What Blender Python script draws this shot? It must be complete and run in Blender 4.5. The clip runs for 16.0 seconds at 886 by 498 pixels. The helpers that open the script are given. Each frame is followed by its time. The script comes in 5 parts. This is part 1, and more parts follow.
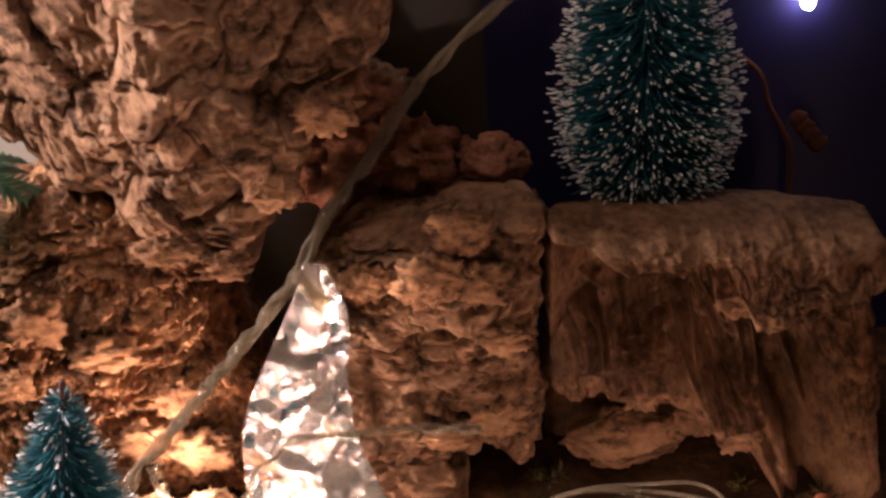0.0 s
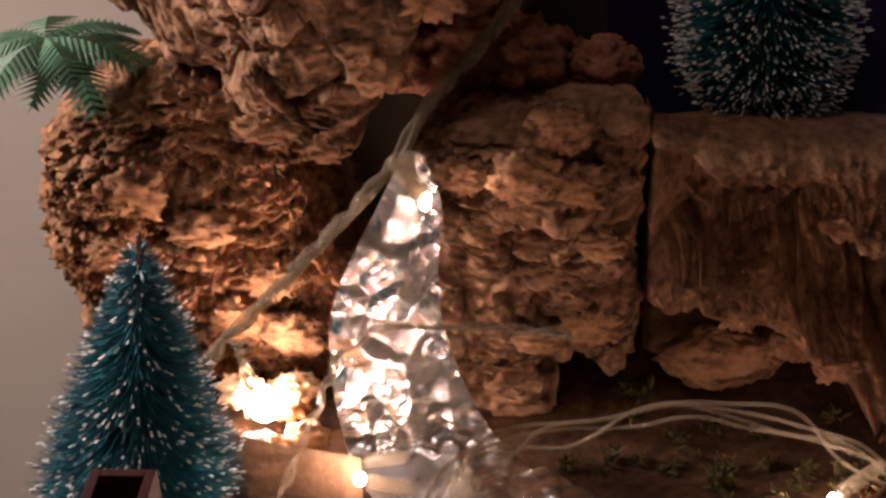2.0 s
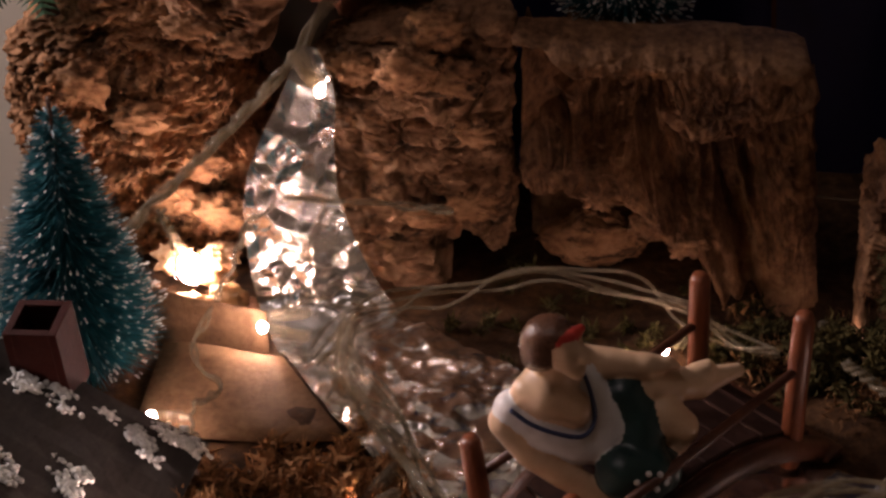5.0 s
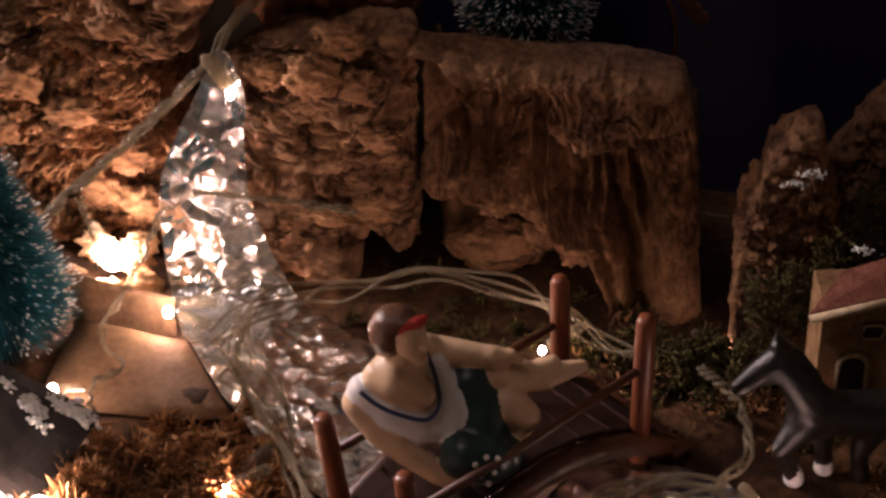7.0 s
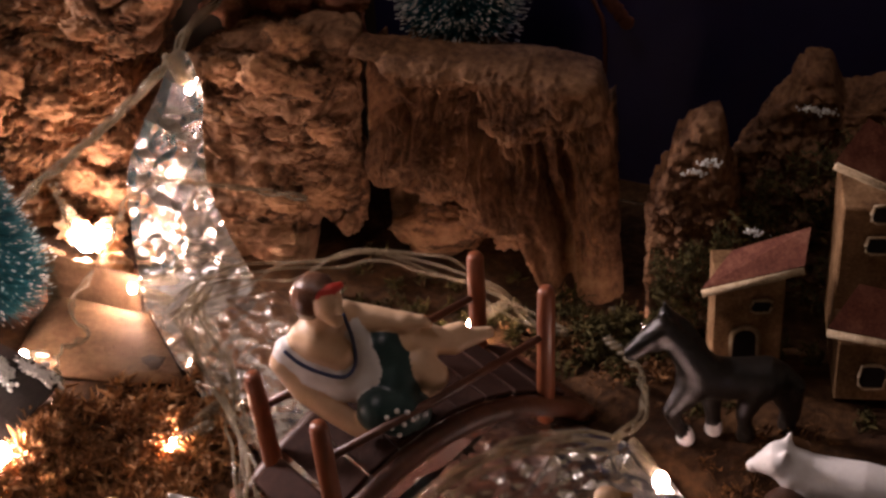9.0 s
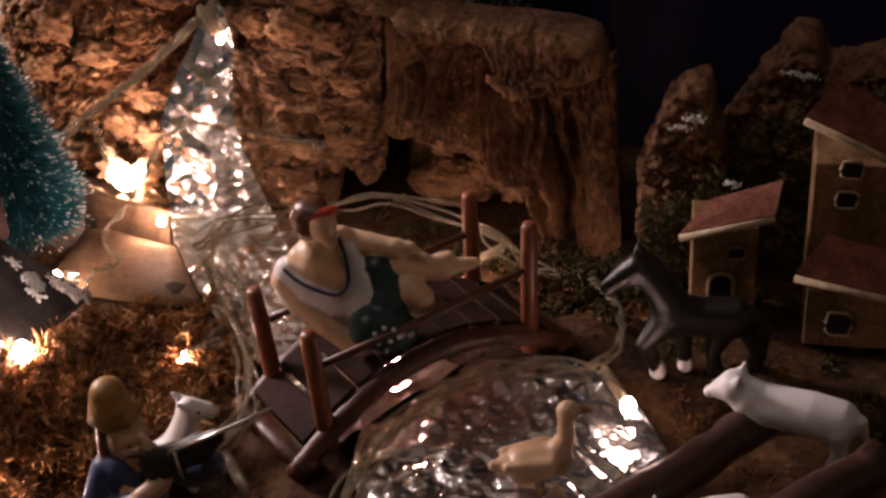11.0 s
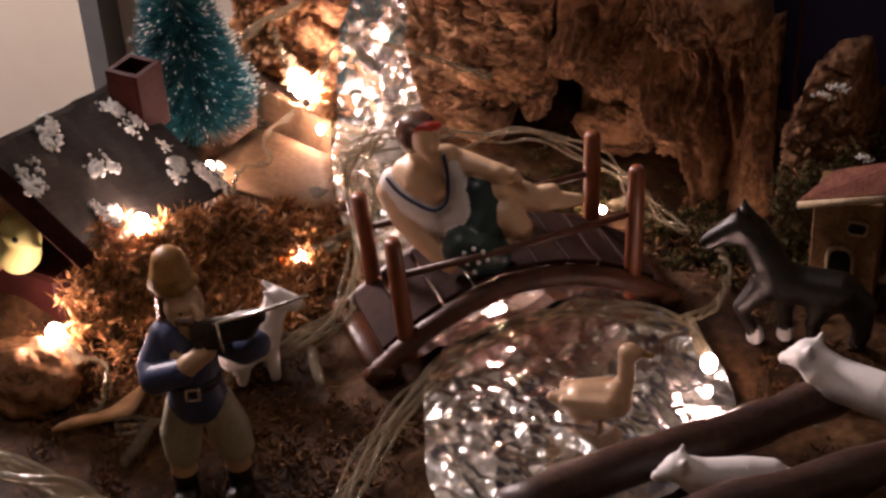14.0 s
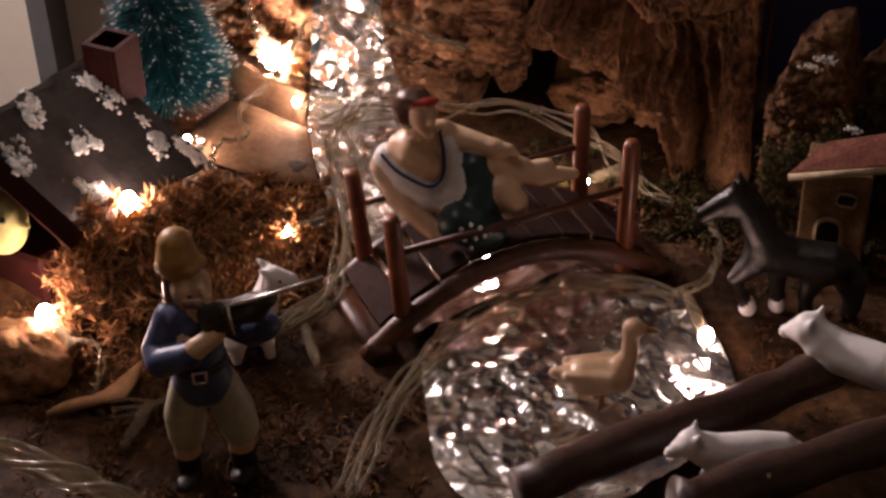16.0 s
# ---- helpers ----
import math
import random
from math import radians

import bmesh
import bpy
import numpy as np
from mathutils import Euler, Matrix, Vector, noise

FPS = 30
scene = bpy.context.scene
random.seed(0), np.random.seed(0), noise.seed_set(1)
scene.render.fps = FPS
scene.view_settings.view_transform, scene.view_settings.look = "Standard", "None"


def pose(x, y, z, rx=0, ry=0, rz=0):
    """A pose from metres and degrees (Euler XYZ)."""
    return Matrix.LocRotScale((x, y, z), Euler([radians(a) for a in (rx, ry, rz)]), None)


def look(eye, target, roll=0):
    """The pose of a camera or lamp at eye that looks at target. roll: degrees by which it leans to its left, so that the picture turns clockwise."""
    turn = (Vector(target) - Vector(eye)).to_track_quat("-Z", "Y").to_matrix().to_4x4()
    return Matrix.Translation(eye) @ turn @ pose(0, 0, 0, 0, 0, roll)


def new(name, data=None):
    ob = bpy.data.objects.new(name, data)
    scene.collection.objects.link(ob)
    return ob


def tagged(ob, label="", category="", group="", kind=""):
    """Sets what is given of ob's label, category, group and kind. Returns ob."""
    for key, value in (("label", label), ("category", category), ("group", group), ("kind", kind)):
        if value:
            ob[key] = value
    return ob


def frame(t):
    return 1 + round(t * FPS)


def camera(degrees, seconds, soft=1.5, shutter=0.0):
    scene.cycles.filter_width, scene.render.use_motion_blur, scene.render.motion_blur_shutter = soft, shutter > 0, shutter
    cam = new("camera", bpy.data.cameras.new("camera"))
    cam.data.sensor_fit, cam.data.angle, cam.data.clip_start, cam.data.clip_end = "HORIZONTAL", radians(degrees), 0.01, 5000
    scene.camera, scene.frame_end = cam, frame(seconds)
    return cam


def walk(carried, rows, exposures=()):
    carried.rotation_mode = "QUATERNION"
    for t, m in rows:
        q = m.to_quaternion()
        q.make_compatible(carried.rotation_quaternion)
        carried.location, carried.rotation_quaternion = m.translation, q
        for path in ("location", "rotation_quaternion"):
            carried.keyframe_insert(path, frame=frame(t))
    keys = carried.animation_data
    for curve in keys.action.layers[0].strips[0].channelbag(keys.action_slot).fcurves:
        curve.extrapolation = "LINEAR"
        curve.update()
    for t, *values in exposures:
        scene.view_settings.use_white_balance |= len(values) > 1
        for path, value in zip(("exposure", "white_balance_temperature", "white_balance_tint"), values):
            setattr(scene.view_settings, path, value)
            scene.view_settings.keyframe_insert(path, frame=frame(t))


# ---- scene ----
cam = camera(29.88, 16.0, soft=2.7)
walk(cam, [
    (0, pose(0.0000, -0.4700, 0.4199, 55.91, 3.73, -2.52)),
    (0.5, pose(0.0039, -0.4725, 0.4121, 56.05, 3.91, -1.48)),
    (1, pose(0.0075, -0.4756, 0.4089, 55.61, 3.89, 1.68)),
    (1.5, pose(0.0146, -0.4707, 0.4023, 55.17, 3.13, 2.71)),
    (2, pose(0.0185, -0.4740, 0.4002, 54.46, 3.06, 4.37)),
    (2.5, pose(0.0280, -0.4917, 0.4028, 54.09, 3.07, 5.27)),
    (3, pose(0.0420, -0.5136, 0.4121, 53.72, 3.24, 6.29)),
    (3.5, pose(0.0600, -0.5343, 0.4206, 53.53, 3.69, 6.06)),
    (4, pose(0.0706, -0.5460, 0.4228, 53.29, 3.98, 6.28)),
    (4.2, pose(0.0723, -0.5493, 0.4229, 53.22, 3.85, 6.14)),
    (6.3, pose(0.1462, -0.5831, 0.4352, 53.95, 3.10, 9.55)),
    (6.5, pose(0.1474, -0.5860, 0.4393, 53.74, 2.96, 9.78)),
    (7, pose(0.1632, -0.5922, 0.4379, 54.29, 2.51, 9.39)),
    (7.5, pose(0.1716, -0.5913, 0.4336, 54.43, 2.36, 9.74)),
    (8, pose(0.1829, -0.6054, 0.4383, 54.08, 2.39, 9.99)),
    (8.2, pose(0.1894, -0.6130, 0.4435, 54.25, 2.63, 10.01)),
    (10.3, pose(0.2533, -0.6924, 0.4758, 55.38, 2.63, 12.91)),
    (10.5, pose(0.2544, -0.6964, 0.4701, 55.47, 2.62, 13.42)),
    (11, pose(0.2726, -0.6999, 0.4640, 55.57, 2.82, 14.46)),
    (11.5, pose(0.2912, -0.6938, 0.4622, 55.33, 3.35, 15.61)),
    (12, pose(0.3089, -0.6928, 0.4553, 55.37, 3.21, 18.82)),
    (12.5, pose(0.3301, -0.6839, 0.4511, 55.26, 3.56, 21.66)),
    (13, pose(0.3439, -0.6831, 0.4453, 55.32, 3.52, 25.01)),
    (13.5, pose(0.3553, -0.6886, 0.4522, 55.57, 3.06, 27.44)),
    (14, pose(0.3716, -0.6818, 0.4460, 55.44, 2.78, 28.54)),
    (14.5, pose(0.3802, -0.6840, 0.4514, 55.22, 2.43, 29.60)),
    (15, pose(0.3638, -0.6830, 0.4536, 54.77, 1.62, 29.39)),
    (15.5, pose(0.3635, -0.6855, 0.4539, 54.12, 1.68, 27.11)),
    (16, pose(0.3343, -0.6926, 0.4520, 53.85, 1.37, 25.53)),
], exposures=[(0.0, 0.75), (2.0, 0.25), (3.5, -0.4), (4.2, -0.4), (7.0, 0.05), (8.0, 0.45), (10.5, 0.22), (11.2, 0.08), (12.2, 0.42), (13.0, 0.6), (14.5, 0.42), (16.0, 0.15)])

# ---- light ----
world = bpy.data.worlds.new("room_dark")
scene.world = world
world.use_nodes = True
world.node_tree.nodes["Background"].inputs[0].default_value = (0.007, 0.006, 0.008, 1)
world.node_tree.nodes["Background"].inputs[1].default_value = 1.0
# The second light, overhead, is an unseen fill added to brighten the bark.
for name, watts, size, eye, target in (("wall_lamp", 19.5, 0.25, (-1.0, 0.13, 0.55), (-0.42, 0.3, -0.08)), ("overhead_fill", 2.0, 0.3, (-0.28, -0.38, 1.50), (-0.1, 0.0, 0.0))):
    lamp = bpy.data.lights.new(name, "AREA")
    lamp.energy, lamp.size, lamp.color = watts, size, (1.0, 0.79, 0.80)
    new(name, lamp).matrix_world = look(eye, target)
LED = 4.6


# ---- materials ----
def material(name, rough=0.7, metal=0.0):
    m = bpy.data.materials.new(name)
    m.use_nodes = True
    b = m.node_tree.nodes["Principled BSDF"]
    b.inputs["Roughness"].default_value = rough
    b.inputs["Metallic"].default_value = metal
    b.inputs["Specular IOR Level"].default_value = 0.5 if rough < 0.6 else 0.12
    return m, m.node_tree, b


def textured(name, stops, scale, rough=0.7, metal=0.0, bump=0.3, bump_dist=0.001, fine=6.0, stretch=(1, 1, 1), spread=0.0, pits=0.0):
    """A two-scale noise material. stops: (position, colour) pairs; scale: per metre."""
    m, nt, b = material(name, rough, metal)
    n = nt.nodes
    co = n.new("ShaderNodeTexCoord")
    mp = n.new("ShaderNodeMapping")
    mp.inputs["Scale"].default_value = stretch
    nt.links.new(co.outputs["Object"], mp.inputs[0])
    big, small = n.new("ShaderNodeTexNoise"), n.new("ShaderNodeTexNoise")
    for node, s, d in ((big, scale, 5.0), (small, scale * fine, 8.0)):
        node.inputs["Scale"].default_value, node.inputs["Detail"].default_value = s, d
        node.inputs["Roughness"].default_value = 0.62
        nt.links.new(mp.outputs[0], node.inputs["Vector"])
    mix = n.new("ShaderNodeMath")
    mix.operation = "MULTIPLY_ADD"
    mix.inputs[1].default_value = 0.45
    sc = n.new("ShaderNodeMath")
    sc.operation = "MULTIPLY"
    sc.inputs[1].default_value = 0.55
    nt.links.new(big.outputs[0], sc.inputs[0])
    nt.links.new(small.outputs[0], mix.inputs[0])
    nt.links.new(sc.outputs[0], mix.inputs[2])
    ramp = n.new("ShaderNodeValToRGB")
    while len(ramp.color_ramp.elements) < len(stops):
        ramp.color_ramp.elements.new(0.5)
    for e, (p, c) in zip(ramp.color_ramp.elements, stops):
        e.position, e.color = p, (*c, 1)
    nt.links.new(mix.outputs[0], ramp.inputs[0])
    out = ramp.outputs[0]
    # Pits are colour only: random spots are darkened, with no depth.
    if pits:
        hole = n.new("ShaderNodeTexNoise")
        hole.inputs["Scale"].default_value, hole.inputs["Detail"].default_value, hole.inputs["Roughness"].default_value = pits, 4.0, 0.7
        nt.links.new(mp.outputs[0], hole.inputs["Vector"])
        edge = n.new("ShaderNodeMapRange")
        edge.inputs["From Min"].default_value, edge.inputs["From Max"].default_value = 0.36, 0.46
        edge.inputs["To Min"].default_value = 0.3
        nt.links.new(hole.outputs[0], edge.inputs[0])
        pit_mix = n.new("ShaderNodeMix")
        pit_mix.data_type, pit_mix.blend_type = "RGBA", "MULTIPLY"
        pit_mix.inputs[0].default_value = 1.0
        nt.links.new(out, pit_mix.inputs[6])
        nt.links.new(edge.outputs[0], pit_mix.inputs[7])
        out = pit_mix.outputs[2]
    if spread:
        info = n.new("ShaderNodeNewGeometry")
        hsv = n.new("ShaderNodeHueSaturation")
        mr = n.new("ShaderNodeMapRange")
        mr.inputs["To Min"].default_value, mr.inputs["To Max"].default_value = 1 - spread, 1 + spread
        nt.links.new(info.outputs["Random Per Island"], mr.inputs[0])
        nt.links.new(mr.outputs[0], hsv.inputs["Value"])
        nt.links.new(out, hsv.inputs["Color"])
        out = hsv.outputs[0]
    nt.links.new(out, b.inputs["Base Color"])
    bp = n.new("ShaderNodeBump")
    bp.inputs["Strength"].default_value, bp.inputs["Distance"].default_value = bump, bump_dist
    nt.links.new(small.outputs[0], bp.inputs["Height"])
    nt.links.new(bp.outputs[0], b.inputs["Normal"])
    return m


CORK = textured("cork_bark", [(0.28, (0.03, 0.014, 0.008)), (0.41, (0.15, 0.075, 0.036)), (0.54, (0.34, 0.18, 0.088)), (0.72, (0.52, 0.32, 0.17))],
                34, rough=0.85, bump=1.0, bump_dist=0.002, fine=6.0, stretch=(1, 1, 1.5), pits=75)
# Darker cork for the hollow block, its ledge and the village crags.
CORK_DARK = textured("darker_cork_bark", [(0.28, (0.022, 0.010, 0.006)), (0.42, (0.10, 0.050, 0.026)), (0.56, (0.25, 0.135, 0.068)), (0.74, (0.42, 0.25, 0.13))],
                     34, rough=0.88, bump=0.9, bump_dist=0.0016, fine=6.0, stretch=(1.2, 1, 1.0))
CORK_PLATE = textured("plated_cork_bark", [(0.28, (0.06, 0.030, 0.016)), (0.42, (0.17, 0.092, 0.048)), (0.55, (0.33, 0.19, 0.105)), (0.72, (0.47, 0.31, 0.19))],
                      28, rough=0.85, bump=1.0, bump_dist=0.0018, fine=6.0, stretch=(1, 1, 1.8), pits=45)
STONE_RED = textured("red_stone", [(0.3, (0.10, 0.04, 0.022)), (0.5, (0.30, 0.13, 0.075)), (0.7, (0.50, 0.26, 0.16))], 90, rough=0.85, bump=1.0, bump_dist=0.0015)
EARTH = textured("earth_paper", [(0.3, (0.010, 0.005, 0.0025)), (0.46, (0.034, 0.016, 0.007)), (0.58, (0.085, 0.042, 0.017)), (0.74, (0.20, 0.11, 0.048))],
                 22, rough=0.72, bump=0.6, bump_dist=0.002, fine=9)
KRAFT = textured("kraft_card", [(0.32, (0.09, 0.050, 0.026)), (0.48, (0.18, 0.105, 0.055)), (0.68, (0.28, 0.175, 0.095))], 55, rough=0.7, bump=0.7)
MOSS = textured("dried_moss", [(0.3, (0.13, 0.058, 0.024)), (0.5, (0.31, 0.155, 0.064)), (0.75, (0.48, 0.30, 0.14))], 80, rough=0.75, bump=0.2, spread=0.5)
MOSS_BROWN = textured("brown_moss_shreds", [(0.3, (0.035, 0.015, 0.006)), (0.5, (0.11, 0.052, 0.019)), (0.75, (0.26, 0.14, 0.055))], 80, rough=0.75, bump=0.2, spread=0.5)
MOSS_GREEN = textured("green_lichen", [(0.3, (0.020, 0.016, 0.006)), (0.5, (0.055, 0.046, 0.015)), (0.75, (0.12, 0.092, 0.034))], 90, rough=0.85, bump=0.4, spread=0.5)
NEEDLE = textured("teal_bristle", [(0.3, (0.008, 0.075, 0.10)), (0.7, (0.025, 0.18, 0.21))], 60, rough=0.5, bump=0.0, spread=0.45)
FROST = textured("frost_flock", [(0.3, (0.55, 0.58, 0.55)), (0.7, (0.85, 0.85, 0.8))], 200, rough=0.9, bump=0.3, spread=0.15)
WALLPAINT = textured("cream_wall_paint", [(0.3, (0.66, 0.60, 0.48)), (0.7, (0.72, 0.66, 0.54))], 6, rough=0.8, bump=0.1)
NIGHT = textured("night_blue_paper", [(0.3, (0.008, 0.006, 0.034)), (0.7, (0.014, 0.011, 0.06))], 8, rough=0.55, bump=0.05)
DARKBOARD = textured("dark_board", [(0.3, (0.035, 0.028, 0.018)), (0.7, (0.065, 0.052, 0.033))], 20, rough=0.35, bump=0.1)
GREYTRIM = textured("grey_trim_paint", [(0.3, (0.12, 0.125, 0.12)), (0.7, (0.17, 0.17, 0.165))], 20, rough=0.5, bump=0.1)
WOOD = textured("stained_twig", [(0.3, (0.045, 0.016, 0.009)), (0.55, (0.13, 0.045, 0.022)), (0.8, (0.24, 0.095, 0.045))], 55, rough=0.61, bump=0.4, stretch=(1, 1, 0.25))
WOOD_RED = textured("red_brown_post", [(0.3, (0.10, 0.028, 0.012)), (0.7, (0.27, 0.085, 0.035))], 60, rough=0.35, bump=0.2, stretch=(1, 1, 0.2))
WOOD_DARK = textured("dark_varnished_wood", [(0.3, (0.030, 0.011, 0.006)), (0.55, (0.085, 0.030, 0.014)), (0.8, (0.15, 0.06, 0.028))], 55, rough=0.4, bump=0.35, stretch=(1, 1, 0.4))
PLANK = textured("grey_brown_plank", [(0.3, (0.014, 0.006, 0.004)), (0.7, (0.042, 0.019, 0.013))], 50, rough=0.8, bump=0.3, stretch=(1, 1, 1))
LOG = textured("log_bark", [(0.3, (0.018, 0.008, 0.005)), (0.55, (0.050, 0.022, 0.013)), (0.8, (0.11, 0.052, 0.030))], 50, rough=0.4, bump=0.5, stretch=(1, 1, 1))
SLATE = textured("grey_felt_roof", [(0.3, (0.018, 0.016, 0.014)), (0.55, (0.038, 0.034, 0.030)), (0.75, (0.065, 0.058, 0.050))], 40, rough=0.7, bump=0.3, stretch=(3, 0.6, 1))
MAROON = textured("maroon_paint", [(0.3, (0.020, 0.005, 0.004)), (0.7, (0.050, 0.013, 0.010))], 60, rough=0.65, bump=0.2)
BRICKPAPER = textured("printed_brick_card", [(0.35, (0.42, 0.13, 0.08)), (0.5, (0.55, 0.3, 0.18)), (0.62, (0.6, 0.5, 0.3))], 110, rough=0.5, bump=0.1)
PLASTER = textured("sandy_plaster", [(0.3, (0.06, 0.030, 0.014)), (0.5, (0.22, 0.125, 0.058)), (0.75, (0.42, 0.27, 0.14))], 110, rough=0.85, bump=0.8, bump_dist=0.0008)
TERRACOTTA = textured("terracotta_paint", [(0.3, (0.07, 0.024, 0.016)), (0.5, (0.17, 0.06, 0.038)), (0.7, (0.30, 0.14, 0.085))], 120, rough=0.7, bump=0.4)
CREAM = textured("cream_edge_paint", [(0.3, (0.16, 0.11, 0.06)), (0.5, (0.40, 0.30, 0.18)), (0.7, (0.62, 0.52, 0.37))], 160, rough=0.7, bump=0.3)
OPENING_SHADE = textured("opening_shade", [(0.3, (0.012, 0.010, 0.009)), (0.7, (0.02, 0.016, 0.014))], 50, rough=0.8, bump=0.0)
WHITE = textured("white_plastic", [(0.3, (0.62, 0.60, 0.58)), (0.7, (0.78, 0.76, 0.73))], 60, rough=0.45, bump=0.1)
SKIN = textured("painted_skin", [(0.3, (0.52, 0.34, 0.20)), (0.7, (0.64, 0.45, 0.28))], 70, rough=0.4, bump=0.1)
BLUE = textured("blue_coat_paint", [(0.3, (0.02, 0.03, 0.075)), (0.7, (0.05, 0.065, 0.14))], 90, rough=0.42, bump=0.2)
GREENCLOTH = textured("dark_green_paint", [(0.3, (0.006, 0.022, 0.022)), (0.7, (0.018, 0.05, 0.045))], 80, rough=0.35, bump=0.15)
KHAKI = textured("khaki_paint", [(0.3, (0.27, 0.25, 0.17)), (0.7, (0.45, 0.42, 0.30))], 80, rough=0.45, bump=0.2)
OCHRE = textured("ochre_hat_paint", [(0.3, (0.22, 0.11, 0.025)), (0.7, (0.42, 0.23, 0.07))], 80, rough=0.45, bump=0.2)
HAIR = textured("brown_hair_paint", [(0.3, (0.05, 0.022, 0.012)), (0.7, (0.15, 0.07, 0.04))], 150, rough=0.25, bump=0.3)
BLACK = textured("black_gloss", [(0.3, (0.006, 0.005, 0.004)), (0.7, (0.016, 0.013, 0.010))], 60, rough=0.32, bump=0.6)
REDPAINT = textured("red_paint", [(0.3, (0.4, 0.03, 0.02)), (0.7, (0.55, 0.06, 0.04))], 60, rough=0.35, bump=0.1)
DUCKPAINT = textured("buff_duck_paint", [(0.3, (0.50, 0.32, 0.18)), (0.7, (0.64, 0.44, 0.27))], 60, rough=0.35, bump=0.2)
YELLOW = textured("pale_yellow_card", [(0.3, (0.5, 0.48, 0.16)), (0.7, (0.62, 0.6, 0.26))], 60, rough=0.45, bump=0.1)
PALM = textured("palm_green_plastic", [(0.3, (0.02, 0.075, 0.04)), (0.7, (0.06, 0.17, 0.08))], 90, rough=0.4, bump=0.1, spread=0.3)
PALMTRUNK = textured("palm_trunk_plastic", [(0.3, (0.06, 0.03, 0.02)), (0.7, (0.14, 0.075, 0.045))], 150, rough=0.5, bump=0.5)
CHIP = textured("pale_bark_chip", [(0.3, (0.36, 0.2, 0.1)), (0.7, (0.58, 0.38, 0.21))], 60, rough=0.7, bump=0.4)
SILVER = material("silver_bow", 0.25, 1.0)[0]
FOIL, nt, b = material("crumpled_foil", 0.24, 1.0)
b.inputs["Base Color"].default_value = (0.66, 0.65, 0.62, 1)


def clear_plastic():
    m, t, b = material("clear_cable_plastic", 0.07)
    b.inputs["Base Color"].default_value = (0.26, 0.22, 0.155, 1)
    b.inputs["IOR"].default_value = 1.5
    tr = t.nodes.new("ShaderNodeBsdfTransparent")
    tr.inputs[0].default_value = (0.93, 0.9, 0.83, 1)
    mx = t.nodes.new("ShaderNodeMixShader")
    mx.inputs[0].default_value = 0.34
    t.links.new(tr.outputs[0], mx.inputs[1])
    t.links.new(b.outputs[0], mx.inputs[2])
    t.links.new(mx.outputs[0], t.nodes["Material Output"].inputs[0])
    return m


def glow(name, colour, strength):
    m = bpy.data.materials.new(name)
    m.use_nodes = True
    m.node_tree.nodes.clear()
    e, o = m.node_tree.nodes.new("ShaderNodeEmission"), m.node_tree.nodes.new("ShaderNodeOutputMaterial")
    e.inputs[0].default_value, e.inputs[1].default_value = (*colour, 1), strength
    m.node_tree.links.new(e.outputs[0], o.inputs[0])
    return m


CABLE = clear_plastic()


# ---- mesh tools ----
def lattice(P, seed):
    """Smooth value noise in 0..1 at the rows of P."""
    i = np.floor(P).astype(np.int64)
    f = P - i
    f = f * f * f * (f * (f * 6 - 15) + 10)

    def h(dx, dy, dz):
        n = (i[:, 0] + dx) * 374761393 + (i[:, 1] + dy) * 668265263 + (i[:, 2] + dz) * 2147483647 + seed * 974634777
        n = (n ^ (n >> 13)) * 1274126177
        n = (n ^ (n >> 16)) & 0xFFFFFF
        return n / float(0xFFFFFF)

    x, y, z = f.T
    a = h(0, 0, 0) * (1 - x) + h(1, 0, 0) * x
    c = h(0, 1, 0) * (1 - x) + h(1, 1, 0) * x
    d = h(0, 0, 1) * (1 - x) + h(1, 0, 1) * x
    e = h(0, 1, 1) * (1 - x) + h(1, 1, 1) * x
    return (a * (1 - y) + c * y) * (1 - z) + (d * (1 - y) + e * y) * z


def fbm(P, freq, octaves=4, seed=0, gain=0.5):
    P = np.asarray(P, float)
    total, amp, norm = np.zeros(len(P)), 1.0, 0.0
    for k in range(octaves):
        total += amp * lattice(P * freq * 2.03**k + 17.3 * k, seed + k)
        norm += amp
        amp *= gain
    return total / norm


def cells(P, freq, seed):
    """Cell noise: the gap between the two nearest seeds, a tone for each cell, and the distance to its seed."""
    Q = np.asarray(P, float) * freq
    base = np.floor(Q).astype(np.int64)
    d1, d2, tone = np.full(len(Q), 9.0), np.full(len(Q), 9.0), np.zeros(len(Q))

    def h(c, k):
        n = c[:, 0] * 73856093 + c[:, 1] * 19349663 + c[:, 2] * 83492791 + (seed + k) * 2654435761
        n = (n ^ (n >> 13)) * 1274126177
        return ((n ^ (n >> 16)) & 0xFFFF) / 65535.0

    for dx in (-1, 0, 1):
        for dy in (-1, 0, 1):
            for dz in (-1, 0, 1):
                c = base + (dx, dy, dz)
                d = np.sqrt(((c + np.stack([h(c, 1), h(c, 2), h(c, 3)], 1) - Q) ** 2).sum(1))
                near = d < d1
                d2 = np.where(near, d1, np.minimum(d2, d))
                tone = np.where(near, h(c, 4), tone)
                d1 = np.where(near, d, d1)
    return d2 - d1, tone, d1


def terrace(v, steps, sharp=4.0):
    s = v * steps
    f = s - np.floor(s)
    return (np.floor(s) + f**sharp / (f**sharp + (1 - f) ** sharp + 1e-9)) / steps


def mesh_from(name, verts, faces, mats, smooth=True, index=None):
    me = bpy.data.meshes.new(name)
    me.from_pydata([tuple(map(float, v)) for v in verts], [], faces)
    for m in mats if isinstance(mats, (list, tuple)) else [mats]:
        me.materials.append(m)
    me.polygons.foreach_set("use_smooth", [smooth] * len(me.polygons))
    if index is not None:
        me.polygons.foreach_set("material_index", index)
    me.update()
    return me


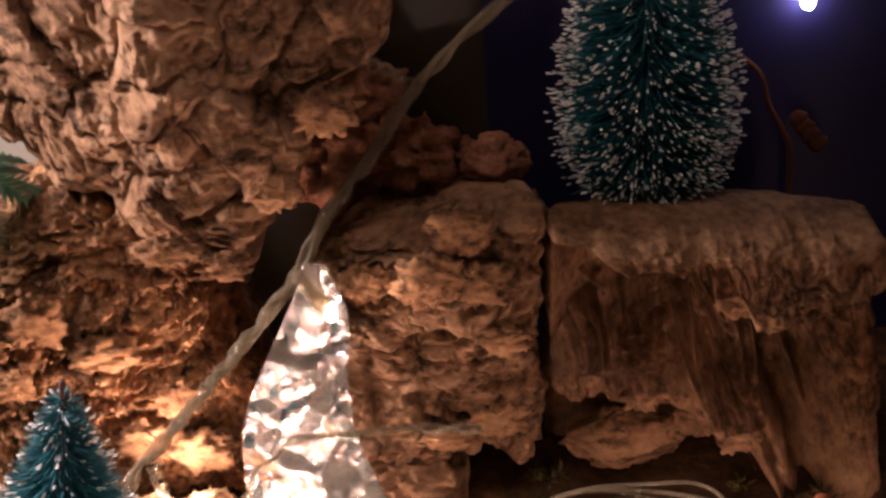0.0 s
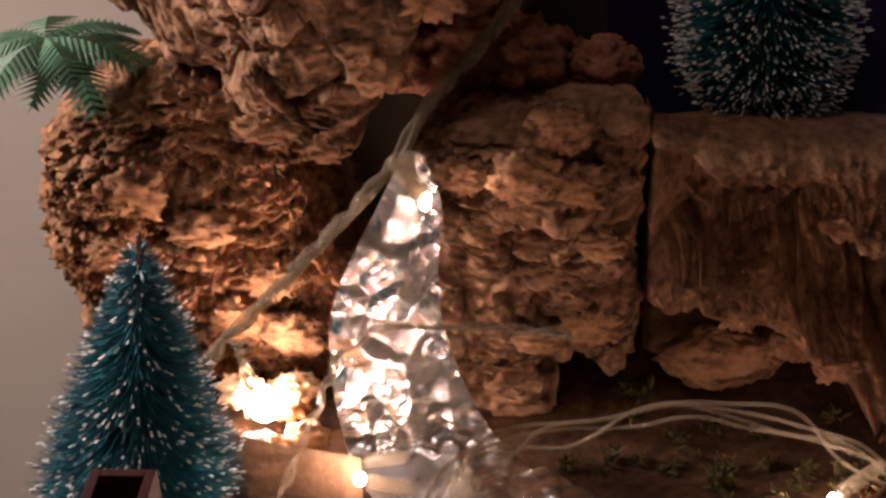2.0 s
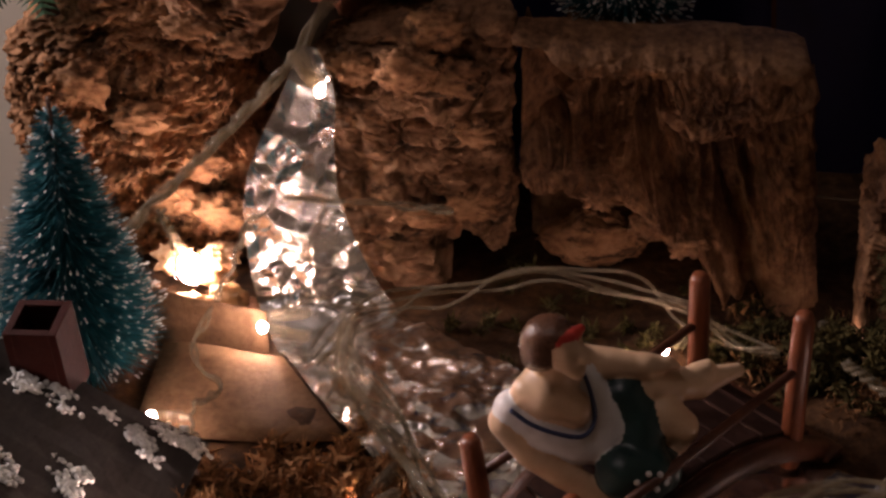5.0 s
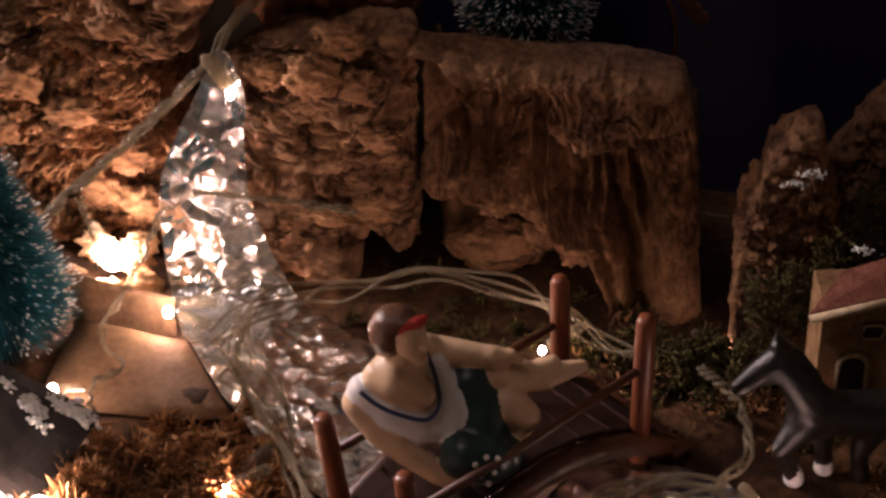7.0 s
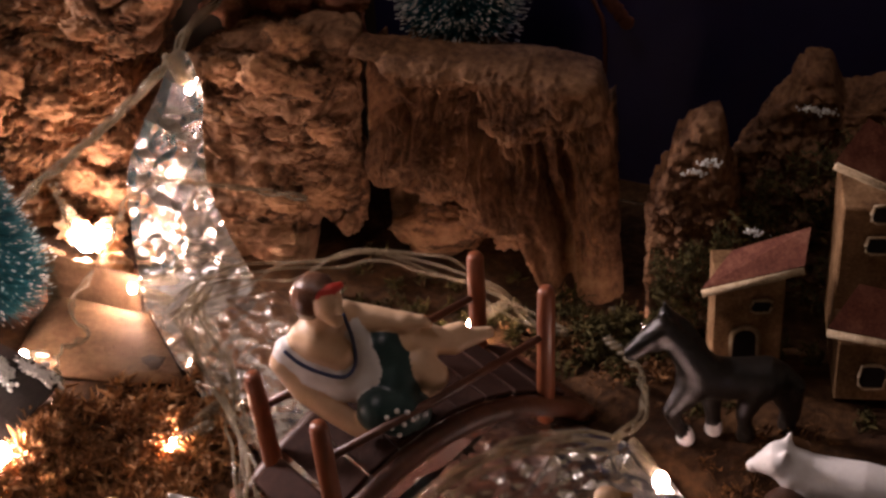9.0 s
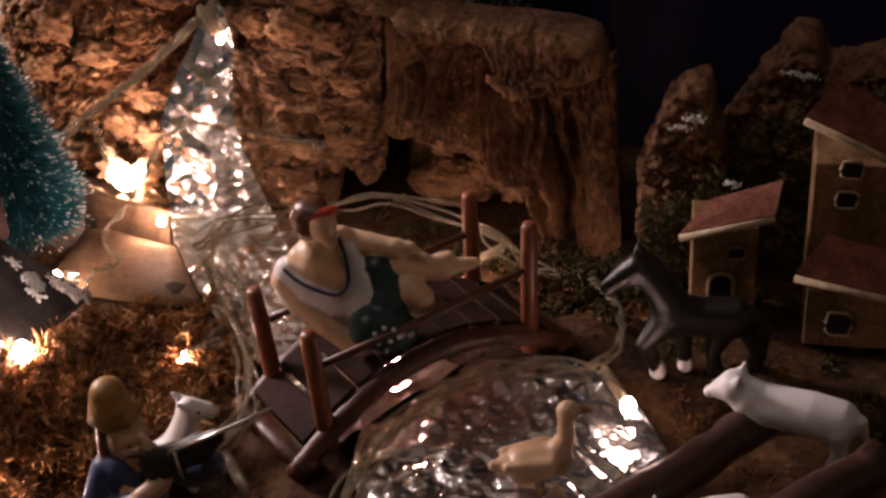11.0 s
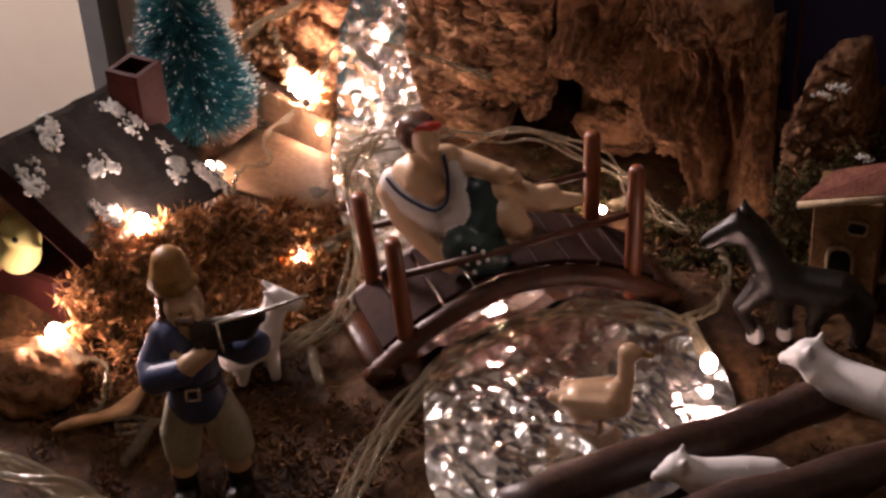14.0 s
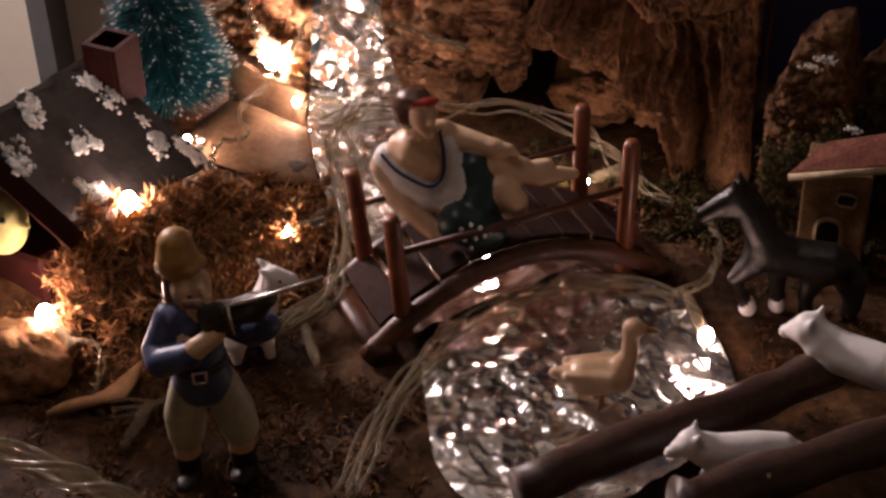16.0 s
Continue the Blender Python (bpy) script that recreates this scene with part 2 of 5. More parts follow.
def thing(name, label, category, place=(0, 0, 0), group="", kind="", me=None):
    ob = new(name, me)
    ob.location = place
    return tagged(ob, label, category, group, kind)


def part(name, me, parent, label=""):
    ob = new(name, me)
    ob.parent = parent
    return tagged(ob, label)


class Shape:
    """Gathers verts, faces and material slots of one mesh."""

    def __init__(self, mats):
        self.v, self.f, self.i, self.mats = [], [], [], mats if isinstance(mats, list) else [mats]

    def add(self, verts, faces, mat=0):
        o = len(self.v)
        self.v += [tuple(map(float, p)) for p in verts]
        self.f += [tuple(o + k for k in f) for f in faces]
        self.i += [mat] * len(faces)
        return self

    def ball(self, c, r, mat=0, rings=8, segs=12, turn=None):
        r = np.array((r, r, r) if np.isscalar(r) else r, float)
        vs, fs = [], []
        for a in range(rings + 1):
            th = math.pi * a / rings
            for k in range(segs):
                ph = 2 * math.pi * k / segs
                vs.append((r[0] * math.sin(th) * math.cos(ph), r[1] * math.sin(th) * math.sin(ph), r[2] * math.cos(th)))
        for a in range(rings):
            for k in range(segs):
                fs.append((a * segs + k, (a + 1) * segs + k, (a + 1) * segs + (k + 1) % segs, a * segs + (k + 1) % segs))
        m = turn or Matrix.Identity(3)
        return self.add([tuple(m @ Vector(p) + Vector(c)) for p in vs], fs, mat)

    def tube(self, pts, radii, mat=0, segs=8, flat=1.0, caps=True):
        pts = [Vector(p) for p in pts]
        if np.isscalar(radii):
            radii = [radii] * len(pts)
        vs, fs = [], []
        up = Vector((0, 0, 1))
        for k, p in enumerate(pts):
            d = (pts[min(k + 1, len(pts) - 1)] - pts[max(k - 1, 0)]).normalized()
            a = d.cross(up)
            a = a.normalized() if a.length > 1e-3 else d.cross(Vector((0, 1, 0))).normalized()
            c = a.cross(d)
            for s in range(segs):
                t = 2 * math.pi * s / segs
                vs.append(p + (a * math.cos(t) + c * math.sin(t) * flat) * radii[k])
        n = len(pts)
        for k in range(n - 1):
            for s in range(segs):
                fs.append((k * segs + s, k * segs + (s + 1) % segs, (k + 1) * segs + (s + 1) % segs, (k + 1) * segs + s))
        if caps:
            fs += [tuple(range(segs))[::-1], tuple((n - 1) * segs + s for s in range(segs))]
        return self.add(vs, fs, mat)

    def limb(self, pts, radii, mat=0, segs=10):
        """A tube with round ends."""
        self.tube(pts, radii, mat, segs, caps=False)
        r = radii if not np.isscalar(radii) else [radii] * len(pts)
        self.ball(pts[0], r[0], mat, 6, segs)
        return self.ball(pts[-1], r[-1], mat, 6, segs)

    def box(self, c, s, mat=0, turn=None, bevel=0.12):
        """A box with chamfered edges."""
        h = np.array(s, float) / 2
        e = min(h) * bevel
        vs, fs = [], []
        bm = bmesh.new()
        bmesh.ops.create_cube(bm, size=1.0)
        for v in bm.verts:
            v.co = Vector((v.co.x * s[0], v.co.y * s[1], v.co.z * s[2]))
        bmesh.ops.bevel(bm, geom=bm.edges[:], offset=e, segments=1, affect="EDGES")
        bm.verts.index_update()
        m = turn or Matrix.Identity(3)
        vs = [tuple(m @ v.co + Vector(c)) for v in bm.verts]
        fs = [tuple(v.index for v in f.verts) for f in bm.faces]
        bm.free()
        return self.add(vs, fs, mat)

    def mesh(self, name, smooth=True):
        return mesh_from(name, self.v, self.f, self.mats, smooth, self.i)


class Blob(Shape):
    """A moulded figure: limbs and balls melted into one skin; tubes, boxes and dots are added to it as they are."""

    def __init__(self, mats, cell=0.0007, blend=0.0016):
        self.v, self.f, self.i, self.mats = [], [], [], mats
        self.cell, self.blend, self.forms = cell, blend, []

    def limb(self, pts, radii, mat=0, segs=10):
        r = [radii] * len(pts) if np.isscalar(radii) else radii
        self.forms.append((np.array([tuple(q) for q in pts], float), np.array(r, float), mat, False))
        return self

    def ball(self, c, r, mat=0, rings=8, segs=12, turn=None):
        r = np.array((r, r, r) if np.isscalar(r) else r, float)
        self.forms.append((np.array([tuple(c)], float), r, mat, True))
        return self

    def dot(self, c, r, mat=0):
        return Shape.ball(self, c, r, mat, 6, 8)

    def mesh(self, name, smooth=True):
        e, pad = self.cell, 3 * self.cell + self.blend
        lo = np.min([f[0].min(0) - f[1].max() for f in self.forms], 0) - pad
        hi = np.max([f[0].max(0) + f[1].max() for f in self.forms], 0) + pad
        n = np.ceil((hi - lo) / e).astype(int) + 1
        D, raw, M = np.full(n, 0.02), np.full(n, 0.02), np.zeros(n, int)
        for pts, r, mat, is_ball in self.forms:
            a = np.maximum(np.floor((pts.min(0) - r.max() - pad - lo) / e).astype(int), 0)
            b2 = np.minimum(np.ceil((pts.max(0) + r.max() + pad - lo) / e).astype(int), n)
            box = tuple(slice(i, j) for i, j in zip(a, b2))
            G = np.stack(np.meshgrid(*[lo[i] + e * np.arange(a[i], b2[i]) for i in range(3)], indexing="ij"), -1)
            if is_ball:
                q = G - pts[0]
                k0, k1 = np.linalg.norm(q / r, axis=-1), np.linalg.norm(q / r**2, axis=-1) + 1e-9
                d = k0 * (k0 - 1) / k1
            else:
                d = np.full(G.shape[:3], 0.02)
                for k in range(len(pts) - 1):
                    ab = pts[k + 1] - pts[k]
                    t = np.clip(((G - pts[k]) @ ab) / (ab @ ab + 1e-12), 0, 1)
                    d = np.minimum(d, np.linalg.norm(G - pts[k] - t[..., None] * ab, axis=-1) - (r[k] + t * (r[k + 1] - r[k])))
            M[box] = np.where(d < raw[box], mat, M[box])
            raw[box] = np.minimum(raw[box], d)
            h = np.clip(0.5 + 0.5 * (D[box] - d) / self.blend, 0, 1)
            D[box] = d * h + D[box] * (1 - h) - self.blend * h * (1 - h)
        ins = D < 0
        total, count = np.zeros((*(n - 1), 3)), np.zeros(n - 1)
        idx = np.stack(np.meshgrid(*[np.arange(m - 1) for m in n], indexing="ij"), -1).astype(float)
        at = lambda A, c: A[c[0] : c[0] + n[0] - 1, c[1] : c[1] + n[1] - 1, c[2] : c[2] + n[2] - 1]
        for ax in range(3):
            for u in (0, 1):
                for v in (0, 1):
                    c0 = np.insert((u, v), ax, 0)
                    c1 = np.insert((u, v), ax, 1)
                    d0, d1 = at(D, c0), at(D, c1)
                    hit = at(ins, c0) != at(ins, c1)
                    t = np.where(hit, d0 / np.where(hit, d0 - d1, 1), 0)
                    total += np.where(hit[..., None], idx + c0 + t[..., None] * (c1 - c0), 0)
                    count += hit
        used = count > 0
        num = np.full(used.shape, -1)
        num[used] = np.arange(used.sum())
        V = lo + e * total[used] / count[used][:, None]
        F, I = [], []
        for ax in range(3):
            p, q = (ax + 1) % 3, (ax + 2) % 3
            c0 = [slice(1, -1)] * 3
            c1 = list(c0)
            c0[ax], c1[ax] = slice(0, -1), slice(1, None)
            A, B = ins[tuple(c0)], ins[tuple(c1)]
            for flip, where in ((False, A & ~B), (True, ~A & B)):
                w = np.argwhere(where)
                if not len(w):
                    continue
                g = w + 1
                g[:, ax] -= 1
                ep, eq = np.eye(3, dtype=int)[p], np.eye(3, dtype=int)[q]
                quad = [num[tuple((g - dp * ep - dq * eq).T)] for dp, dq in ((1, 1), (0, 1), (0, 0), (1, 0))]
                Q = np.stack(quad[::-1] if flip else quad, 1)
                inner = g.copy()
                inner[:, ax] += flip
                F += [tuple(map(int, f)) for f in Q]
                I += [int(m) for m in M[tuple(inner.T)]]
        o = len(V)
        return mesh_from(name, np.concatenate([V, np.array(self.v).reshape(-1, 3)]), F + [tuple(o + k for k in f) for f in self.f], self.mats, smooth, I + self.i)


def curve(pts, n=12):
    """Catmull-Rom through pts."""
    P = [Vector(p) for p in pts]
    P = [2 * P[0] - P[1]] + P + [2 * P[-1] - P[-2]]
    out = []
    for k in range(1, len(P) - 2):
        a, b, c, d = P[k - 1 : k + 3]
        for s in range(n):
            t = s / n
            out.append(0.5 * (2 * b + (c - a) * t + (2 * a - 5 * b + 4 * c - d) * t * t + (3 * b - a - 3 * c + d) * t**3))
    return out + [P[-2]]


def star_rock(name, outline, centre, front, depth, mat, bulge=0.012, amp=0.009, freq=55.0, steps=6, seed=1, relief=None,
              angles=400, rings=125, sides=20, stretch=(1, 0.8, 1.6), fine=0.0022, lean=0.0, cell=75.0, plate=0.004, edge=0.45, slant=(0.0, 0.0), taper=0.12):
    """A closed slab of bark: a star-shaped outline in x and z, a rough front at y = front, and its back depth behind."""
    O, C = np.array(outline, float), np.array(centre, float)
    seg = np.roll(O, -1, 0) - O
    ang = np.linspace(-math.pi, math.pi, angles, endpoint=False)
    rim = []
    for a in ang:
        d = np.array((math.cos(a), math.sin(a)))
        best = 0.01
        for p, s in zip(O, seg):
            den = d[0] * s[1] - d[1] * s[0]
            if abs(den) < 1e-12:
                continue
            q = p - C
            t, u = (q[0] * s[1] - q[1] * s[0]) / den, (q[0] * d[1] - q[1] * d[0]) / den
            if t > 0 and -1e-6 <= u <= 1 + 1e-6:
                best = max(best, t)
        rim.append(best)
    rim = np.array(rim)
    rim = (np.roll(rim, 1) + 2 * rim + np.roll(rim, -1)) / 4
    dirs = np.stack([np.cos(ang), np.sin(ang)], 1)
    V, D = [], []
    for k in range(rings + 1):
        s = (k / rings) ** 0.75
        xy = C + dirs * (rim * s)[:, None]
        round_off = 0.006 * max(0.0, (s - 0.9) / 0.1) ** 2
        y = np.full(angles, front - bulge * (1 - s**3) + round_off)
        V.append(np.stack([xy[:, 0], y, xy[:, 1]], 1))
        w = max(0.0, (s - 0.85) / 0.15)
        D.append(np.stack([dirs[:, 0] * w, np.full(angles, -1.0 + 0.3 * w), dirs[:, 1] * w], 1))
    for k in range(1, sides + 1):
        s = k / sides
        xy = C + dirs * (rim * (1 - taper * (s * s if taper < 0.2 else s)))[:, None]
        V.append(np.stack([xy[:, 0], np.full(angles, front + 0.006 + depth * s), xy[:, 1]], 1))
        D.append(np.stack([dirs[:, 0], np.zeros(angles), dirs[:, 1]], 1))
    V, D = np.concatenate(V), np.concatenate(D)
    Q = V * np.array(stretch)
    warp = np.stack([fbm(Q, freq * 0.7, 3, seed + 31), fbm(Q, freq * 0.7, 3, seed + 47), fbm(Q, freq * 0.7, 3, seed + 53)], 1) - 0.5
    Q = Q + warp * (0.9 / freq)
    h = terrace(fbm(Q, freq, 4, seed), steps, 4.5) - 0.5
    crack = np.abs(fbm(Q, freq * 1.3, 3, seed + 90) - 0.5)
    cut = -np.clip(0.035 - crack, 0, 1) / 0.035
    ragged = fbm(Q, freq * 5, 3, seed + 60) - 0.5
    gap, tone, _ = cells(Q, cell, seed + 7)
    joint = -np.clip(0.16 - gap, 0, 1) / 0.16
    rim_in = np.abs(D[:, [0, 2]]).max(1)
    deep = terrace(fbm(Q * np.array((1.0, 1.0, 1.7)), freq * 2.1, 3, seed + 70), 4, 5.0) - 0.5
    move = amp * 1.9 * h + amp * 0.9 * deep + amp * 0.6 * cut + plate * (tone - 0.5) + 0.3 * plate * joint + fine * 2.4 * ragged
    move = move * (1 - (1 - edge) * np.clip(rim_in, 0, 1))
    V = V + D * move[:, None]
    if relief:
        V[:, 1] -= relief(V[:, 0], V[:, 2]) * (D[:, 1] < -0.2)
    V[:, 1] += lean * V[:, 2] + slant[1] * np.clip(slant[0] - V[:, 0], 0, 1)
    F, rows = [], rings + sides + 1
    for k in range(rows - 1):
        o = k * angles
        for a in range(angles):
            b2 = (a + 1) % angles
            F.append((o + a, o + b2, o + angles + b2, o + angles + a))
    F.append(tuple(range((rows - 1) * angles, rows * angles))[::-1])
    return mesh_from(name, V, F, mat)


def lump(name, centre, size, mat, seed=0, amp=0.25, rings=24, segs=36, freq=2.2, steps=5):
    """A rough stone."""
    vs = []
    for a in range(rings + 1):
        for k in range(segs):
            th, ph = math.pi * a / rings, 2 * math.pi * k / segs
            vs.append((math.sin(th) * math.cos(ph), math.sin(th) * math.sin(ph), math.cos(th)))
    V = np.array(vs)
    n = terrace(fbm(V + 3.7 * seed, freq, 4, seed), steps, 3.0) - 0.5
    V = V * (1 + 2 * amp * n)[:, None] * np.array(size) + np.array(centre)
    F = [(a * segs + k, (a + 1) * segs + k, (a + 1) * segs + (k + 1) % segs, a * segs + (k + 1) % segs) for a in range(rings) for k in range(segs)]
    return mesh_from(name, V, F, mat)


# ---- setting ----
def slab(name, lo, hi, mat, label, category="wall"):
    lo, hi = np.array(lo, float), np.array(hi, float)
    me = Shape(mat).box((lo + hi) / 2, hi - lo, bevel=0.02).mesh(name, False)
    return thing(name, label, category, kind="structure", me=me)


slab("floor", (-2.5, -3.2, -0.83), (2.5, 0.3, -0.78), PLANK, "dark brown floor of the room", "floor")
slab("wall_north", (-2.5, 0.30, -0.78), (2.5, 0.4, 1.7), WALLPAINT, "cream painted wall behind the display")
slab("wall_south", (-2.5, -3.3, -0.78), (2.5, -3.2, 1.7), WALLPAINT, "cream painted wall of the dim room")
slab("wall_west", (-2.6, -3.3, -0.78), (-2.5, 0.4, 1.7), WALLPAINT, "cream painted wall of the dim room")
slab("wall_east", (2.5, -3.3, -0.78), (2.6, 0.4, 1.7), WALLPAINT, "cream painted wall of the dim room")
slab("ceiling", (-2.6, -3.3, 1.7), (2.6, 0.4, 1.75), WALLPAINT, "plain pale ceiling of the room", "ceiling")
slab("trim", (-0.5339, 0.275, -0.78), (-0.5124, 0.3, 1.7), GREYTRIM, "narrow dark grey strip on the cream wall", "trim")

table = thing("table", "low dark wooden table under the miniature landscape", "table", (0, 0, 0))
part("tabletop", Shape(PLANK).box((0.218, -0.2, -0.062), (0.764, 0.86, 0.024)).mesh("tabletop", False), table)
for sx in (-0.13, 0.56):
    for sy in (-0.58, 0.18):
        part("leg", Shape(PLANK).box((sx, sy, -0.427), (0.05, 0.05, 0.706)).mesh("leg", False), table)


def ground_height(x, y):
    """The lie of the land: lower by the bark, with a mound by the fence and a rise under the roofed house."""
    z = -0.022 * np.clip((y + 0.10) / 0.08, 0, 1)
    z = z + 0.030 * np.exp(-(((x - 0.25) / 0.045) ** 2 + ((y + 0.285) / 0.05) ** 2))
    z = z + 0.018 * np.exp(-(((x + 0.13) / 0.05) ** 2 + ((y + 0.22) / 0.07) ** 2))
    P = np.stack([np.ravel(x), np.ravel(y), np.zeros(np.size(x))], 1)
    return z + np.reshape(0.010 * (fbm(P, 30, 4, 5) - 0.5), np.shape(z)) - 0.002


def build_ground():
    nx, ny = 200, 200
    X, Yg = np.meshgrid(np.linspace(-0.166, 0.6, nx), np.linspace(-0.62, 0.2, ny))
    Zg = ground_height(X, Yg)
    V = np.stack([X.ravel(), Yg.ravel(), Zg.ravel()], 1)
    F = [(j * nx + i, j * nx + i + 1, (j + 1) * nx + i + 1, (j + 1) * nx + i) for j in range(ny - 1) for i in range(nx - 1)]
    thing("ground", "crumpled brown earth-coloured paper ground of the display", "ground", kind="structure", me=mesh_from("ground", V, F, EARTH))


build_ground()


def rest(x, y):
    return float(ground_height(np.array([x]), np.array([y]))[0])


slab("backdrop", (0.022, 0.104, -0.05), (0.75, 0.109, 0.50), NIGHT, "dark night-blue paper sky behind the bark", "backdrop")
# The board's left part is added, so that gaps in the bark stay dark.
slab("panel", (-0.125, 0.112, -0.05), (0.030, 0.118, 0.42), DARKBOARD, "dark glossy board behind the bark, widened to darken its gaps", "panel")

twig = curve([(0.118, 0.096, 0.118), (0.128, 0.096, 0.108), (0.132, 0.096, 0.094), (0.138, 0.096, 0.082), (0.142, 0.096, 0.064), (0.142, 0.096, -0.02)], 8)
dry_twig = thing("dry_twig", "thin dry golden-brown twig against the night sky", "twig")
part("stem", Shape(WOOD).tube(twig, [0.0012] * len(twig), segs=6).mesh("stem"), dry_twig)
for k in range(4):
    part("leaf", lump("leaf", (0.144 + 0.003 * k, 0.097, 0.086 - 0.004 * k), (0.004, 0.001, 0.004), WOOD, seed=80 + k, rings=8, segs=12), dry_twig)

# ---- bark cliffs ----
left_outline = [(-0.192, 0.078), (-0.182, 0.089), (-0.160, 0.096), (-0.138, 0.110), (-0.120, 0.106), (-0.095, 0.092), (-0.088, 0.075), (-0.090, 0.045), (-0.076, 0.020), (-0.068, -0.035), (-0.180, -0.035), (-0.188, 0.005), (-0.193, 0.040)]
left_block = thing("cork_bark", "rough porous cork bark block with a palm on top", "bark", group="bark cliff",
                   me=star_rock("cork_left", left_outline, (-0.128, 0.04), 0.034, 0.07, CORK, seed=3, amp=0.007, fine=0.0034, cell=110, plate=0.003, edge=0.7))
upper_outline = [(-0.1654, 0.1323), (-0.1437, 0.1110), (-0.1190, 0.1085), (-0.1075, 0.0965), (-0.0903, 0.0915), (-0.0686, 0.0860), (-0.0602, 0.1029), (-0.0525, 0.1153), (-0.0362, 0.1529), (-0.012, 0.172), (-0.010, 0.215), (-0.08, 0.26), (-0.17, 0.22)]
upper_slab = thing("cork_bark", "large plated slab of cork bark leaning over the waterfall", "bark", group="bark cliff",
                   me=star_rock("cork_upper", upper_outline, (-0.085, 0.155), 0.020, 0.06, CORK_PLATE, seed=11, amp=0.0042, freq=34, cell=36, plate=0.010, fine=0.0028, slant=(-0.09, 0.6), stretch=(1.1, 0.8, 1.0)))
mid_outline = [(-0.050, 0.090), (-0.036, 0.100), (-0.012, 0.104), (0.010, 0.107), (0.033, 0.109), (0.036, 0.104), (0.033, 0.018), (0.028, -0.014), (0.020, -0.004), (0.012, 0.0), (0.004, -0.006), (0.002, -0.035), (-0.060, -0.035), (-0.058, 0.05)]
mid_block = thing("cork_bark", "cracked brown cork bark block beside the foil waterfall", "bark", group="bark cliff",
                  me=star_rock("cork_middle", mid_outline, (-0.012, 0.055), 0.014, 0.05, CORK_PLATE, seed=21, amp=0.0070, freq=36, cell=42, plate=0.0065, fine=0.0022, stretch=(0.9, 0.8, 1.3), taper=0.3))


def lip(x, z):
    """The rim above stands forward of a deep fluted hollow; the bark swells again towards the arch below."""
    top = np.interp(x, [0.034, 0.0475, 0.052, 0.0575, 0.0624, 0.068, 0.074, 0.0955, 0.1013, 0.106, 0.1144, 0.1288, 0.150, 0.16], [0.1035, 0.1035, 0.102, 0.096, 0.0905, 0.094, 0.0935, 0.0915, 0.079, 0.0645, 0.0640, 0.0700, 0.0780, 0.080])
    P = np.stack([x, np.zeros(len(x)), z], 1)
    top = top + 0.006 * (fbm(P, 110, 3, 77) - 0.5)
    s = 1 / (1 + np.exp(-np.clip((z - top) / 0.0007, -40, 40)))
    arch = np.interp(x, [0.036, 0.060, 0.079, 0.104, 0.116, 0.13, 0.16], [0.026, 0.022, 0.015, -0.006, -0.02, -0.05, -0.06])
    below = np.clip(top - z, 0, 1)
    hollow = 0.024 + 0.022 * np.exp(-((below / 0.040) ** 2))
    belly = np.exp(-(((z - arch - 0.012) / 0.017) ** 2))
    leg = 1 / (1 + np.exp(-(x - 0.139) / 0.003))
    bend = fbm(P, 26, 2, 23) - 0.5
    ridge = 1 - 2 * np.abs(fbm(np.stack([x * 92 + z * 26 + bend * 2.0, z * 11, 0 * x], 1), 1.0, 3, 19) - 0.5)
    under = 0.030 * belly + 0.030 * leg + 0.044 * (ridge - 0.8) * (1 - 0.4 * belly) * (1 - leg) - hollow
    under = under * np.where(x < 0.056, np.clip((0.106 - z) / 0.025, 0, 1), 1)
    return 0.023 * s + (1 - s) * under


right_outline = [(0.036, 0.107), (0.050, 0.105), (0.140, 0.101), (0.150, 0.098), (0.153, 0.090), (0.156, 0.058), (0.162, -0.035), (0.118, -0.035), (0.114, -0.016), (0.104, -0.006), (0.079, 0.015), (0.060, 0.022), (0.036, 0.026)]
right_block = thing("cork_bark", "hollow cork bark block with overhanging rim and arch", "bark", group="bark cliff",
                    me=star_rock("cork_right", right_outline, (0.095, 0.062), 0.008, 0.050, CORK_DARK, bulge=0.002, seed=35, amp=0.0034, cell=80, plate=0.0024, fine=0.0015, edge=0.35, relief=lip, stretch=(1.2, 0.8, 1.0), taper=0.62))
thing("cork_bark", "dark bark ledge behind the hollow block", "bark", group="bark cliff",
      me=star_rock("cork_ledge", [(0.036, 0.072), (0.125, 0.070), (0.135, -0.035), (0.036, -0.035)], (0.09, 0.03), 0.044, 0.03, CORK_DARK, bulge=0.0, seed=44, amp=0.002, fine=0.001, plate=0.001, angles=120, rings=30, sides=10))
thing("cork_bark", "small brown bark piece under the arch", "bark", group="bark cliff",
      me=lump("cork_under", (0.066, 0.026, -0.010), (0.022, 0.008, 0.014), CORK, seed=4, amp=0.5))


def flakes(parent, spots, seed):
    """Loose flakes of bark on a block, each a part of it."""
    rng = np.random.RandomState(seed)
    for x, y, z, sz in spots:
        part("bark_flake", lump("bark_flake", (x, y, z), (sz, 0.30 * sz, sz * rng.uniform(0.5, 0.9)), CORK, seed=int(rng.randint(500)), amp=0.75, rings=26, segs=36, freq=3.2, steps=7), parent)


